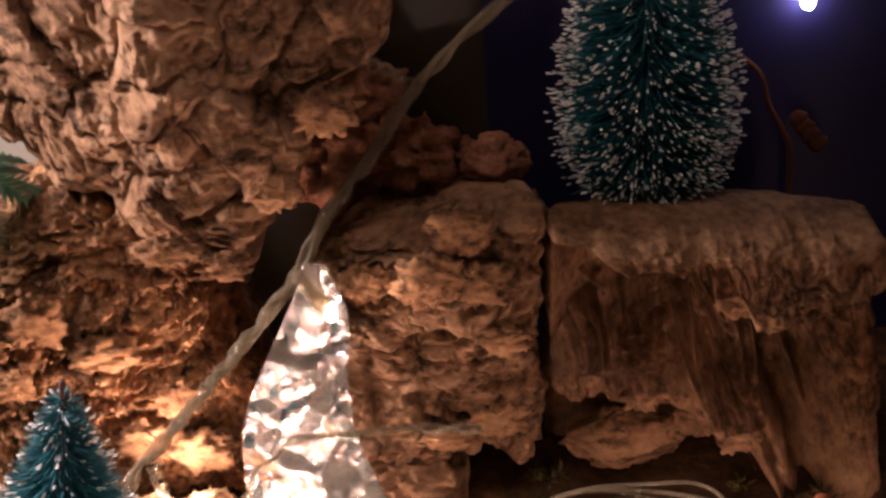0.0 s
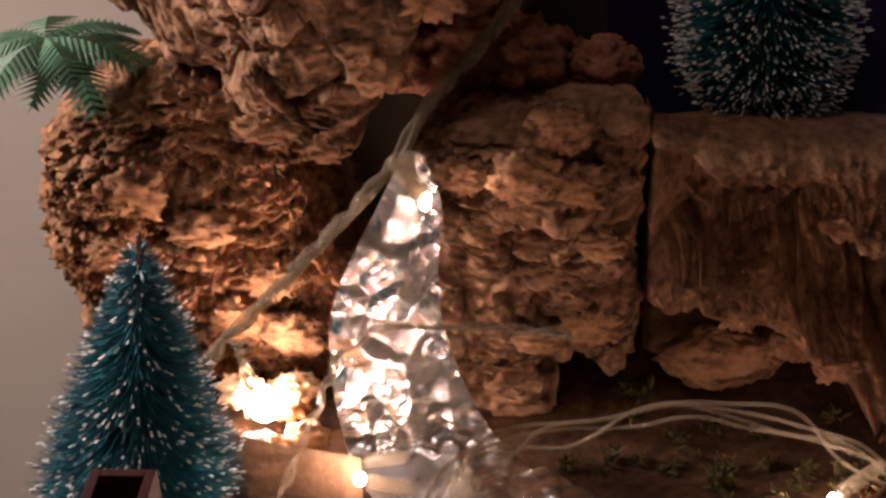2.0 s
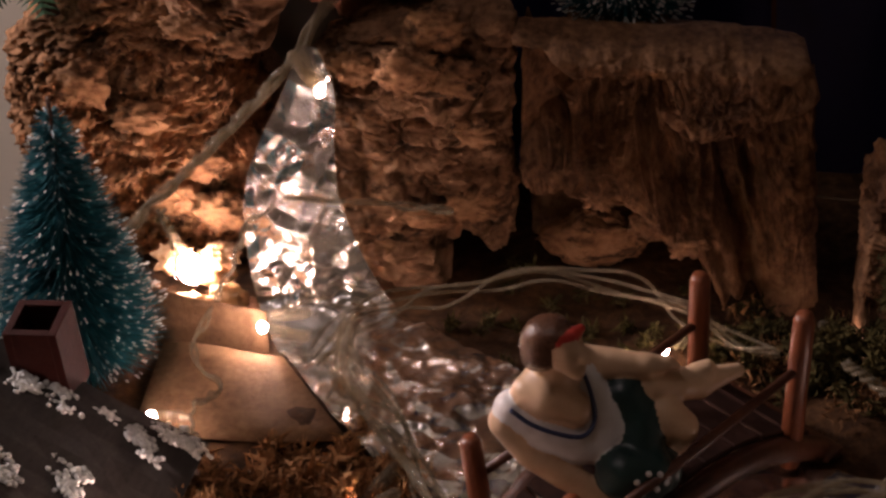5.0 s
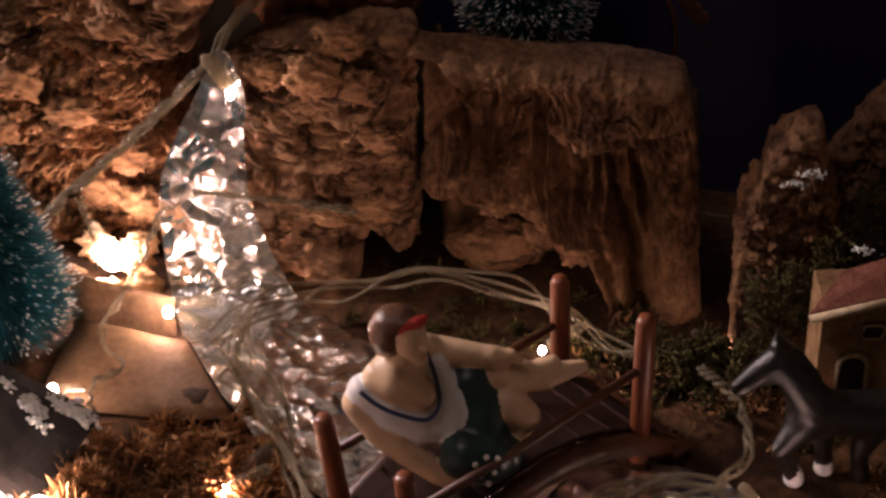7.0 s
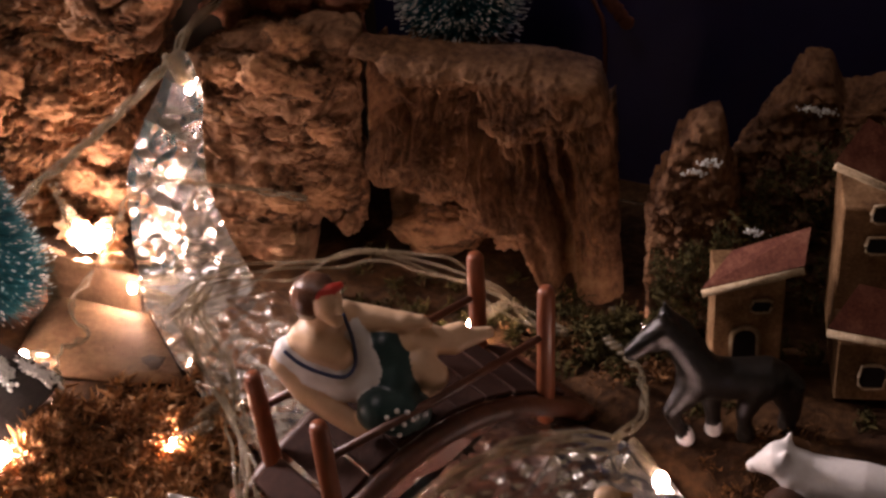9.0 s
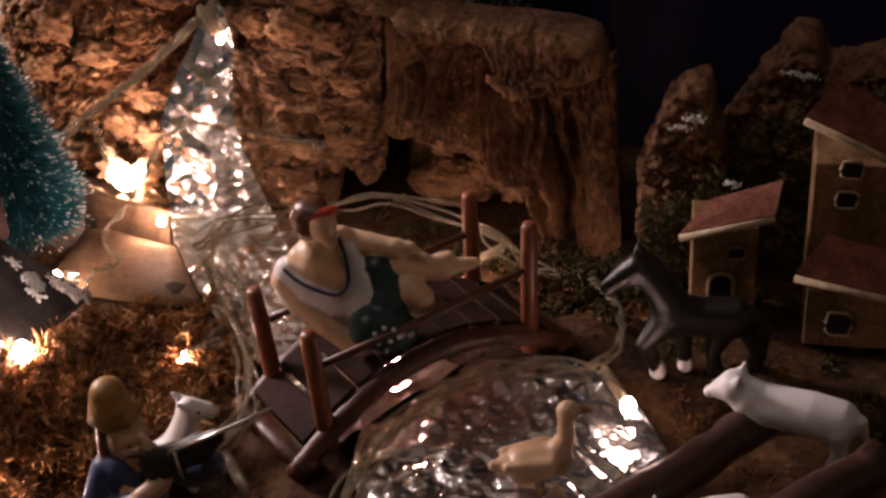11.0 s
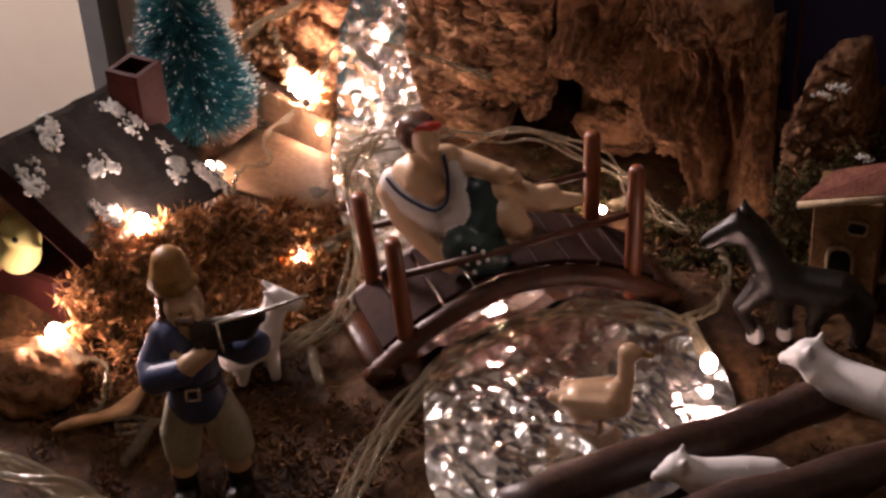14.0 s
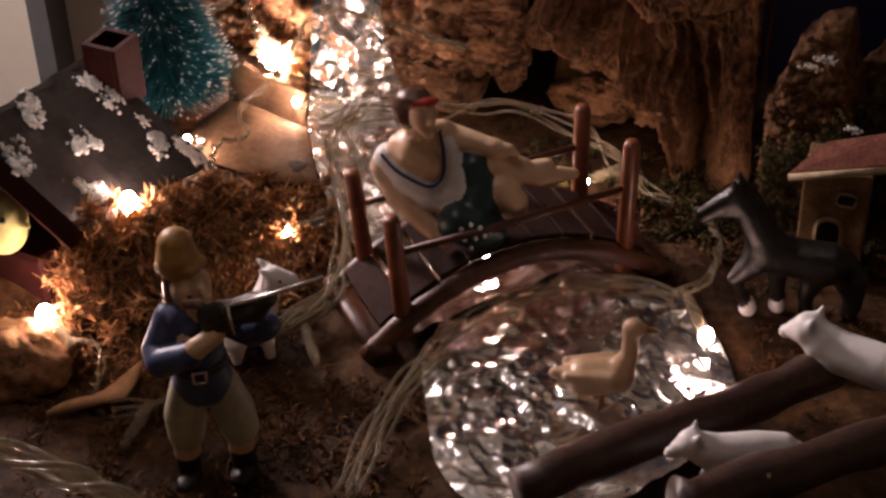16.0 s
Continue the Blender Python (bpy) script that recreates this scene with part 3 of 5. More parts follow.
for x, z, sz in ((0.057, 0.100, 0.007), (0.104, 0.070, 0.008), (0.050, 0.036, 0.008), (0.070, 0.026, 0.008), (0.090, 0.012, 0.008), (0.106, 0.002, 0.008)):
    part("bark_knob", lump("bark_knob", (x, 0.001 if z > 0.05 else 0.006, z), (sz, 0.0045, sz * 0.7), CORK_DARK, seed=int(x * 5000), amp=0.7, rings=26, segs=36, freq=3.0, steps=7), right_block)
flakes(mid_block, [(-0.028, 0.004, 0.088, 0.009), (-0.006, 0.0, 0.090, 0.012), (0.012, 0.002, 0.085, 0.011), (0.006, 0.004, 0.106, 0.010), (0.020, 0.003, 0.060, 0.010), (-0.026, 0.003, 0.066, 0.008), (-0.004, 0.0, 0.018, 0.009), (0.016, 0.004, 0.022, 0.010), (-0.024, 0.002, 0.012, 0.008)], 3)
flakes(left_block, [(-0.150, 0.022, 0.070, 0.011), (-0.128, 0.020, 0.055, 0.012), (-0.105, 0.022, 0.030, 0.010), (-0.098, 0.016, 0.008, 0.012), (-0.118, 0.018, 0.012, 0.010), (-0.165, 0.024, 0.040, 0.009)], 4)
flakes(upper_slab, [(-0.075, 0.006, 0.098, 0.009), (-0.055, 0.008, 0.125, 0.008), (-0.035, 0.010, 0.155, 0.010), (-0.095, 0.008, 0.105, 0.010)], 5)
for k, (x, y, z, sz) in enumerate([(-0.030, 0.080, 0.122, 0.017), (-0.004, 0.060, 0.104, 0.015), (0.021, 0.050, 0.106, 0.011), (-0.035, 0.070, 0.098, 0.022), (0.0, 0.070, 0.080, 0.025), (-0.020, 0.070, 0.108, 0.012)]):
    thing("stone", "small reddish stone heaped behind the bark", "stone", group="red stones",
          me=lump("stone", (x, y, z), (sz, sz * 0.8, sz * 0.8), STONE_RED, seed=k + 7, amp=0.7, rings=34, segs=48, freq=2.6, steps=6))

# ---- foil waterfall, river and pond ----
def crumple(P, seed):
    """Creased foil: shallow dents that meet at sharp straight folds, in three sizes, and smooth stretches between."""
    W = P + 0.003 * (np.stack([fbm(P, 30, 2, seed + k) for k in (1, 2, 3)], 1) - 0.5)
    h = 0.0022 * (fbm(P, 25, 2, seed + 77) - 0.5)
    for f, steep, low, sign in ((60, 0.19, 0.25, 1), (95, 0.25, 0.40, -1), (140, 0.27, 0.45, 1), (260, 0.24, 0.50, -1)):
        mask = np.clip((fbm(P, 0.4 * f, 2, seed + f) - low) * 7, 0, 1)
        h += sign * mask * steep / f * cells(W, f, seed + f)[2] ** 2
    return h


def foil_sheet(name, lefts, rights, rows, cols, amp, seed):
    L, R = curve(lefts, rows // (len(lefts) - 1)), curve(rights, rows // (len(rights) - 1))
    n = min(len(L), len(R))
    V = np.array([[L[k].lerp(R[k], c / (cols - 1)) for c in range(cols)] for k in range(n)])
    du, dv = np.gradient(V, axis=0), np.gradient(V, axis=1)
    N = np.cross(du, dv)
    N /= np.linalg.norm(N, axis=2, keepdims=True) + 1e-12
    if N[..., 2].mean() < 0:
        N = -N
    rng = np.random.RandomState(seed)
    flat = V.reshape(-1, 3)
    flat = flat + N.reshape(-1, 3) * (amp * crumple(flat, seed))[:, None]
    F = []
    for k in range(n - 1):
        for c in range(cols - 1):
            a, b2, d, e = k * cols + c, k * cols + c + 1, (k + 1) * cols + c + 1, (k + 1) * cols + c
            F += [(a, b2, d), (a, d, e)] if rng.rand() < 0.5 else [(a, b2, e), (b2, d, e)]
    return mesh_from(name, flat, F, FOIL)


fall_left = [(-0.046, -0.002, 0.103), (-0.060, -0.006, 0.076), (-0.074, -0.014, 0.048), (-0.077, -0.020, 0.020), (-0.071, -0.034, -0.008), (-0.057, -0.064, -0.006)]
fall_right = [(-0.040, -0.004, 0.103), (-0.0345, -0.007, 0.083), (-0.037, -0.011, 0.056), (-0.034, -0.015, 0.028), (-0.020, -0.020, -0.008), (0.004, -0.052, -0.006)]
run_left = [(-0.060, -0.058, -0.004), (-0.030, -0.102, 0.002), (-0.004, -0.134, 0.005), (0.030, -0.165, 0.005), (0.075, -0.205, 0.005)]
run_right = [(0.000, -0.043, -0.004), (0.034, -0.072, 0.002), (0.055, -0.092, 0.005), (0.090, -0.115, 0.005), (0.125, -0.130, 0.005)]
waterfall = thing("foil_waterfall", "crumpled silver foil laid as a waterfall and stream", "foil")
part("fall_sheet", foil_sheet("fall_sheet", fall_left, fall_right, 240, 84, 1.0, 3), waterfall)
part("stream_sheet", foil_sheet("stream_sheet", run_left, run_right, 200, 110, 1.0, 6), waterfall)


def foil_pond():
    outline = [(0.085, -0.150), (0.083, -0.205), (0.100, -0.243), (0.130, -0.283), (0.180, -0.285), (0.215, -0.215), (0.206, -0.170), (0.178, -0.143), (0.150, -0.130), (0.110, -0.122)]
    C, rim = np.array((0.145, -0.20)), curve([(*p, 0) for p in outline + outline[:1]], 22)[:-1]
    rng, V, n, rings = np.random.RandomState(8), [], len(rim), 95
    for k in range(rings + 1):
        for p in rim:
            q = C + (np.array(p[:2]) - C) * (k / rings) ** 0.8 + rng.uniform(-1, 1, 2) * 0.00015
            V.append((*q, 0.004))
    V = np.array(V)
    V[:, 2] = ground_height(V[:, 0], V[:, 1]) + 0.007 + 1.0 * crumple(V, 12)
    F = []
    for k in range(rings):
        for a in range(n):
            i, j, l, m = k * n + a, k * n + (a + 1) % n, (k + 1) * n + (a + 1) % n, (k + 1) * n + a
            F += [(i, j, l), (i, l, m)] if rng.rand() < 0.5 else [(i, j, m), (j, l, m)]
    thing("foil_pond", "round pond of crumpled silver foil", "foil", me=mesh_from("foil_pond", V, F, FOIL))


foil_pond()


# ---- bottle-brush trees ----
def brush_tree(name, place, height, radius, count, label, length, lean=(0, 0), top=0.15, frost=0.5, seed=1, bare=0.0):
    rng = np.random.RandomState(seed)
    tree = thing(name, label, "tree", place, group="bottle-brush trees")
    axis = lambda t: np.array((lean[0] * t, lean[1] * t, height * t))
    part("trunk", Shape(PALMTRUNK).tube([axis(t) for t in (0, 0.3, 0.6, 0.98)], [0.0016, 0.0014, 0.0012, 0.0008]).mesh("trunk"), tree)
    part("base", Shape(WOOD).tube([(0, 0, 0), (0, 0, 0.004), (0, 0, 0.007)], [0.008, 0.008, 0.006], segs=20).mesh("base"), tree)
    green, white = Shape(NEEDLE), Shape(FROST)
    for k in range(count):
        t = 0.06 + 0.94 * (1 - math.sqrt(1 - rng.rand() * 0.995))
        prof = radius * (min(1.0, (t + 0.02) / 0.12) ** 0.5) * max(0.08, (1 - t) ** 0.85 if top < 0.3 else (1 - ((t - 0.25) / 0.78) ** 2 if t > 0.25 else 0.75 + t))
        ph = rng.uniform(0, 2 * math.pi)
        droop = rng.normal(0.12, 0.16) + (0.9 * max(0, t - 0.9) / 0.1)
        d = np.array((math.cos(ph), math.sin(ph), droop))
        d /= np.linalg.norm(d)
        r = prof * rng.uniform(0.82, 1.06) + length * 0.1
        a = axis(bare + (1 - bare) * t)
        tip = a + d * r
        root = a + d * r * rng.uniform(0.05, 0.35)
        side = np.cross(d, rng.normal(size=3))
        side /= np.linalg.norm(side)
        up = np.cross(d, side)
        w = 0.00034
        mid = root + (tip - root) * 0.6
        ring = lambda c, s: [c + side * s, c - side * 0.5 * s + up * 0.87 * s, c - side * 0.5 * s - up * 0.87 * s]
        green.add(ring(root, w) + ring(mid, w) + [tip], [(0, 1, 4, 3), (1, 2, 5, 4), (2, 0, 3, 5), (3, 4, 6), (4, 5, 6), (5, 3, 6)])
        if rng.rand() < frost:
            s = rng.uniform(0.0003, 0.0008) * (1.15 if frost > 0.6 else 0.8)
            q = tip - d * length * rng.uniform(0.1, 0.3)
            white.add(ring(q, s * 0.5) + ring(tip, s) + [tip + d * s * 1.5], [(0, 1, 4, 3), (1, 2, 5, 4), (2, 0, 3, 5), (3, 4, 6), (4, 5, 6), (5, 3, 6), (2, 1, 0)])
    part("bristles", green.mesh("bristles", False), tree, "teal bristles")
    part("frost", white.mesh("frost", False), tree, "white frosted bristle tips")
    return tree


brush_tree("brush_tree", (-0.1435, -0.061, rest(-0.1435, -0.061)), 0.164, 0.0415, 7500, "teal bottle-brush fir tree lightly frosted beside the house", 0.008, lean=(0.0395, -0.056), frost=0.12, seed=4)
brush_tree("brush_tree", (0.0775, 0.054, 0.0615), 0.154, 0.034, 4200, "teal bottle-brush tree heavily frosted on the bark", 0.009, top=0.6, frost=0.6, seed=9, bare=0.125)


# ---- palm on the bark ----
def palm(place):
    p = thing("palm_tree", "small green plastic palm with two brown trunks", "palm", place)
    rng = np.random.RandomState(5)
    for (bx, tip) in (((0, 0, 0), (-0.013, 0, 0.035)), ((0.004, 0, 0), (-0.006, 0.002, 0.03))):
        part("trunk", Shape(PALMTRUNK).tube(curve([bx, (bx[0] - 0.004, 0, 0.015), tip], 6), 0.0018).mesh("trunk"), p)
        for f in range(7):
            a = 2 * math.pi * f / 7 + rng.uniform(-0.3, 0.3)
            L = rng.uniform(0.026, 0.037)
            sh = Shape(PALM)
            for s in range(14):
                t = (s + 1) / 14
                c = np.array(tip) + np.array((math.cos(a) * L * t, math.sin(a) * L * t, 0.012 * t - 0.022 * t * t))
                out = np.array((-math.sin(a), math.cos(a), -0.25))
                fw = np.array((math.cos(a), math.sin(a), -0.2))
                for sg in (-1, 1):
                    o = out * np.array((sg, sg, 1))
                    e = c + (o * 0.011 + fw * 0.006) * math.sin(math.pi * min(1, 0.15 + t * 0.85)) ** 0.5
                    w = fw * 0.0019
                    sh.add([c - w, c + w, e, c + np.array((0, 0, 0.0006))], [(0, 1, 2), (0, 2, 3), (1, 3, 2), (0, 3, 1)])
            part("frond", sh.mesh("frond", False), p)
    return p


palm((-0.168, 0.046, 0.085))


# ---- bridge ----
def bridge():
    u, w = Vector((0.655, 0.756, 0)), Vector((0.756, -0.655, 0))
    mid = Vector((0.0915, -0.1535, 0))
    b = thing("bridge", "arched miniature footbridge of stained brown wood", "bridge")
    half, rise = 0.072, 0.031

    def arch(s, z=0.0):
        return mid + u * s + Vector((0, 0, rise * (1 - (s / half) ** 2) + z))

    for side in (-0.023, 0.023):
        pts = [arch(half * k / 16) + w * side for k in range(-16, 17)]
        part("arch_beam", Shape(WOOD_DARK).tube(pts, [0.0048 + 0.0003 * math.sin(2.3 * k) for k in range(len(pts))], segs=12).mesh("arch_beam"), b)
        posts = []
        for s, lean in ((-0.053, -0.004), (0.052, 0.001)):
            foot, head = arch(s) + w * side * 0.93 + Vector((0, 0, -0.008)), arch(s) + w * side * 0.97 + u * lean
            head.z = (0.064 if side < 0 else 0.068) if s < 0 else (0.067 if side < 0 else 0.074)
            pts = [foot.lerp(head, t) for t in (0, 0.25, 0.5, 0.75, 0.965, 1.0)]
            part("post", Shape(WOOD_RED).tube(pts, [0.0038, 0.0039, 0.0037, 0.0038, 0.0036, 0.0028], segs=14).mesh("post"), b)
            posts.append((foot, head))
        (f0, h0), (f1, h1) = posts
        a, c = f0.lerp(h0, 0.70), f1.lerp(h1, 0.66)
        part("rail", Shape(WOOD_DARK).tube([a, a.lerp(c, 0.5) - Vector((0, 0, 0.0014)), c], [0.0016, 0.0019, 0.0015]).mesh("rail"), b)
    for s in (-half * 0.93, half * 0.95):
        e = arch(s, 0.001)
        part("end_board", Shape(WOOD_DARK).tube([e - w * 0.029, e, e + w * 0.029], [0.0052, 0.0056, 0.0052], segs=8, flat=0.6).mesh("end_board"), b)
    for k in range(-4, 5):
        s = half * k / 5.0
        t = Matrix((u, -w, Vector((0, 0, 1)))).transposed() @ Euler((0, math.atan(2 * rise * s / half**2), 0)).to_matrix()
        part("plank", Shape(PLANK).box(arch(s, 0.0052), (0.0144, 0.041, 0.0026), turn=t, bevel=0.35).mesh("plank", False), b)
    return arch, u, w


deck, bu, bw = bridge()


# ---- figurines ----
def figurine_lying():
    """The reclining figurine on the bridge, one plain shape: head and chest to one end, legs drawn out along the deck."""
    sh = Blob([SKIN, WHITE, GREENCLOTH, HAIR, REDPAINT, BLUE], 0.00062, 0.0018)
    sh.ball((0.0600, -0.1715, 0.0950), (0.0068, 0.0075, 0.0085), 3)
    sh.ball((0.0630, -0.1715, 0.1005), (0.0068, 0.0066, 0.0042), 3)
    sh.ball((0.0582, -0.1700, 0.0895), (0.0050, 0.0055, 0.0055), 3)
    sh.limb([(0.0655, -0.1765, 0.1005), (0.0700, -0.1745, 0.1010), (0.0722, -0.1700, 0.1003)], [0.0014, 0.0018, 0.0014], 4)
    sh.ball((0.0678, -0.1735, 0.0945), (0.0056, 0.0058, 0.0078), 0)
    sh.limb([(0.0722, -0.1758, 0.0960), (0.0735, -0.1772, 0.0938)], [0.0011, 0.0015], 0)
    sh.limb([(0.0700, -0.1750, 0.0885), (0.0710, -0.1755, 0.0878)], [0.0030, 0.0028], 0)
    sh.limb([(0.0640, -0.1700, 0.0890), (0.0630, -0.1690, 0.0790)], [0.0044, 0.0056], 0)
    sh.limb([(0.0560, -0.1710, 0.0745), (0.0620, -0.1665, 0.0770), (0.0690, -0.1590, 0.0775)], [0.0062, 0.0082, 0.0060], 0)
    sh.limb([(0.0615, -0.1715, 0.0740), (0.0690, -0.1715, 0.0685)], [0.0080, 0.0062], 0)
    sh.limb([(0.0500, -0.1725, 0.0690), (0.0590, -0.1720, 0.0620), (0.0690, -0.1705, 0.0565), (0.0765, -0.1690, 0.0540)], [0.0060, 0.0085, 0.0095, 0.0085], 1)
    sh.limb([(0.0690, -0.1600, 0.0790), (0.0730, -0.1625, 0.0720), (0.0765, -0.1650, 0.0620), (0.0790, -0.1665, 0.0560)], [0.0042, 0.0050, 0.0080, 0.0088], 1)
    sh.limb([(0.0480, -0.1735, 0.0640), (0.0560, -0.1765, 0.0545), (0.0660, -0.1795, 0.0480), (0.0760, -0.1805, 0.0410), (0.0800, -0.1805, 0.0385)], [0.0058, 0.0058, 0.0050, 0.0042, 0.0034], 0)
    sh.limb([(0.0690, -0.1560, 0.0750), (0.0800, -0.1560, 0.0748), (0.0920, -0.1560, 0.0742)], [0.0060, 0.0050, 0.0038], 0)
    sh.limb([(0.0920, -0.1560, 0.0742), (0.0985, -0.1552, 0.0745), (0.1015, -0.1550, 0.0730)], [0.0036, 0.0026, 0.0014], 0)
    sh.limb([(0.0845, -0.1600, 0.0650), (0.0885, -0.1625, 0.0560), (0.0890, -0.1680, 0.0510)], [0.0072, 0.0095, 0.0092], 2)
    sh.limb([(0.0850, -0.1780, 0.0480), (0.0920, -0.1755, 0.0455), (0.0960, -0.1715, 0.0430)], [0.0086, 0.0096, 0.0080], 2)
    sh.limb([(0.0930, -0.1545, 0.0655), (0.1010, -0.1510, 0.0622), (0.1085, -0.1475, 0.0592)], [0.0070, 0.0062, 0.0046], 0)
    sh.limb([(0.1085, -0.1475, 0.0592), (0.1150, -0.1430, 0.0590), (0.1215, -0.1395, 0.0590)], [0.0046, 0.0038, 0.0024], 0)
    sh.limb([(0.1080, -0.1460, 0.0630), (0.1115, -0.1448, 0.0640)], [0.0034, 0.0030], 0)
    sh.limb([(0.0975, -0.1605, 0.0570), (0.1030, -0.1605, 0.0520), (0.1015, -0.1640, 0.0460)], [0.0072, 0.0062, 0.0036], 0)
    sh.tube(curve([(0.0502, -0.1790, 0.0740), (0.0565, -0.1808, 0.0700), (0.0640, -0.1812, 0.0668), (0.0725, -0.1785, 0.0632), (0.0762, -0.1740, 0.0665), (0.0745, -0.1690, 0.0745), (0.0705, -0.1645, 0.0830)], 8), 0.0008, 5, 6)
    for a, c in ((-0.6, -0.1), (-0.1, 0.15), (0.4, 0.0), (-0.4, -0.5), (0.1, -0.45), (0.6, -0.4), (-0.1, -0.9)):
        q = Vector((0.38 + 0.75 * a, -0.72 + 0.3 * a, 0.55 + c)).normalized()
        sh.dot(Vector((0.0905, -0.1762, 0.0460)) + q * 0.0101, 0.0011, 1)
    thing("figurine", "painted figurine in white vest and green shorts reclining on the bridge", "figurine", me=sh.mesh("figurine"))


figurine_lying()


def figurine_player():
    """The standing figurine with a fiddle, one plain shape, turned towards the bridge."""
    sh = Blob([BLUE, KHAKI, SKIN, OCHRE, BLACK, WHITE, SILVER, HAIR], 0.00066, 0.0016)
    sh.limb([(0.0312, -0.3012, 0.1030), (0.0318, -0.3020, 0.0985)], [0.0066, 0.0080], 3)
    sh.limb([(0.0268, -0.3060, 0.0950), (0.0325, -0.3078, 0.0945), (0.0380, -0.3050, 0.0955), (0.0395, -0.2990, 0.0965)], [0.0024, 0.0026, 0.0026, 0.0024], 3)
    sh.ball((0.0365, -0.3025, 0.0860), (0.0074, 0.0074, 0.0092), 2)
    sh.limb([(0.0440, -0.3055, 0.0895), (0.0458, -0.3062, 0.0868)], [0.0012, 0.0020], 2)
    sh.limb([(0.0395, -0.3050, 0.0795), (0.0405, -0.3058, 0.0782)], [0.0046, 0.0040], 2)
    sh.limb([(0.0385, -0.3105, 0.0838), (0.0435, -0.3085, 0.0842), (0.0462, -0.3030, 0.0842)], [0.0010, 0.0016, 0.0009], 7)
    sh.limb([(0.0295, -0.3020, 0.0885), (0.0290, -0.3030, 0.0800), (0.0310, -0.3040, 0.0765)], [0.0050, 0.0046, 0.0040], 7)
    sh.limb([(0.0360, -0.3080, 0.0735), (0.0385, -0.3130, 0.0670)], [0.0042, 0.0030], 2)
    sh.limb([(0.0350, -0.3030, 0.0720), (0.0355, -0.3035, 0.0640), (0.0372, -0.3050, 0.0560)], [0.0106, 0.0112, 0.0098], 0)
    sh.limb([(0.0375, -0.3052, 0.0540), (0.0385, -0.3056, 0.0465)], [0.0100, 0.0112], 0)
    sh.tube([(0.0374, -0.3051, 0.0562), (0.0377, -0.3052, 0.0530)], 0.0108, 4, 24)
    sh.limb([(0.0280, -0.3065, 0.0725), (0.0258, -0.3130, 0.0615), (0.0300, -0.3180, 0.0600), (0.0420, -0.3170, 0.0665)], [0.0060, 0.0064, 0.0060, 0.0052], 0)
    sh.limb([(0.0455, -0.3155, 0.0705), (0.0515, -0.3115, 0.0755)], [0.0042, 0.0034], 2)
    sh.limb([(0.0440, -0.2980, 0.0710), (0.0570, -0.2970, 0.0690), (0.0640, -0.2985, 0.0740)], [0.0058, 0.0064, 0.0056], 0)
    sh.limb([(0.0490, -0.3075, 0.0795), (0.0555, -0.3075, 0.0835)], [0.0062, 0.0056], 4)
    sh.limb([(0.0590, -0.3065, 0.0850), (0.0650, -0.3055, 0.0880)], [0.0050, 0.0056], 4)
    sh.limb([(0.0650, -0.3055, 0.0880), (0.0715, -0.3045, 0.0935)], [0.0048, 0.0030], 4)
    sh.limb([(0.0335, -0.3085, 0.0425), (0.0318, -0.3108, 0.0300), (0.0318, -0.3120, 0.0215)], [0.0072, 0.0082, 0.0072], 1)
    sh.limb([(0.0440, -0.3025, 0.0425), (0.0470, -0.3008, 0.0300), (0.0488, -0.3003, 0.0210)], [0.0072, 0.0082, 0.0072], 1)
    for x, y in ((0.0316, -0.3128), (0.0490, -0.3010)):
        sh.limb([(x, y, 0.0165), (x, y, 0.0130)], [0.0052, 0.0050], 2)
        sh.limb([(x, y, 0.0100), (x, y, 0.0005)], [0.0050, 0.0046], 4)
        sh.ball((x + 0.002, y - 0.0045, 0.0002), (0.0048, 0.0066, 0.0034), 4)
    turn = Euler((0, 0, 0.55)).to_matrix()
    for dx, dz, sx, sz in ((-0.0024, 0, 0.0012, 0.006), (0.0024, 0, 0.0012, 0.006), (0, -0.0024, 0.006, 0.0012), (0, 0.0024, 0.006, 0.0012)):
        sh.box(Vector((0.0437, -0.3142, 0.0546)) + turn @ Vector((dx, 0, dz)), (sx, 0.0016, sz), 6, turn)
    sh.dot((0.0422, -0.3138, 0.0625), 0.0014, 5)
    sh.dot((0.0410, -0.3103, 0.0885), (0.0008, 0.0007, 0.0006), 4)
    sh.tube([(0.0600, -0.3125, 0.0790), (0.0585, -0.3120, 0.0905)], 0.0007, 6, 6)
    sh.tube([(0.0560, -0.3110, 0.0890), (0.0720, -0.3070, 0.0965), (0.0915, -0.3000, 0.1060)], [0.0008, 0.0009, 0.0006], 6, 6)
    thing("figurine", "painted figurine in blue coat and ochre cap playing a fiddle", "figurine", me=sh.mesh("figurine"))


figurine_player()


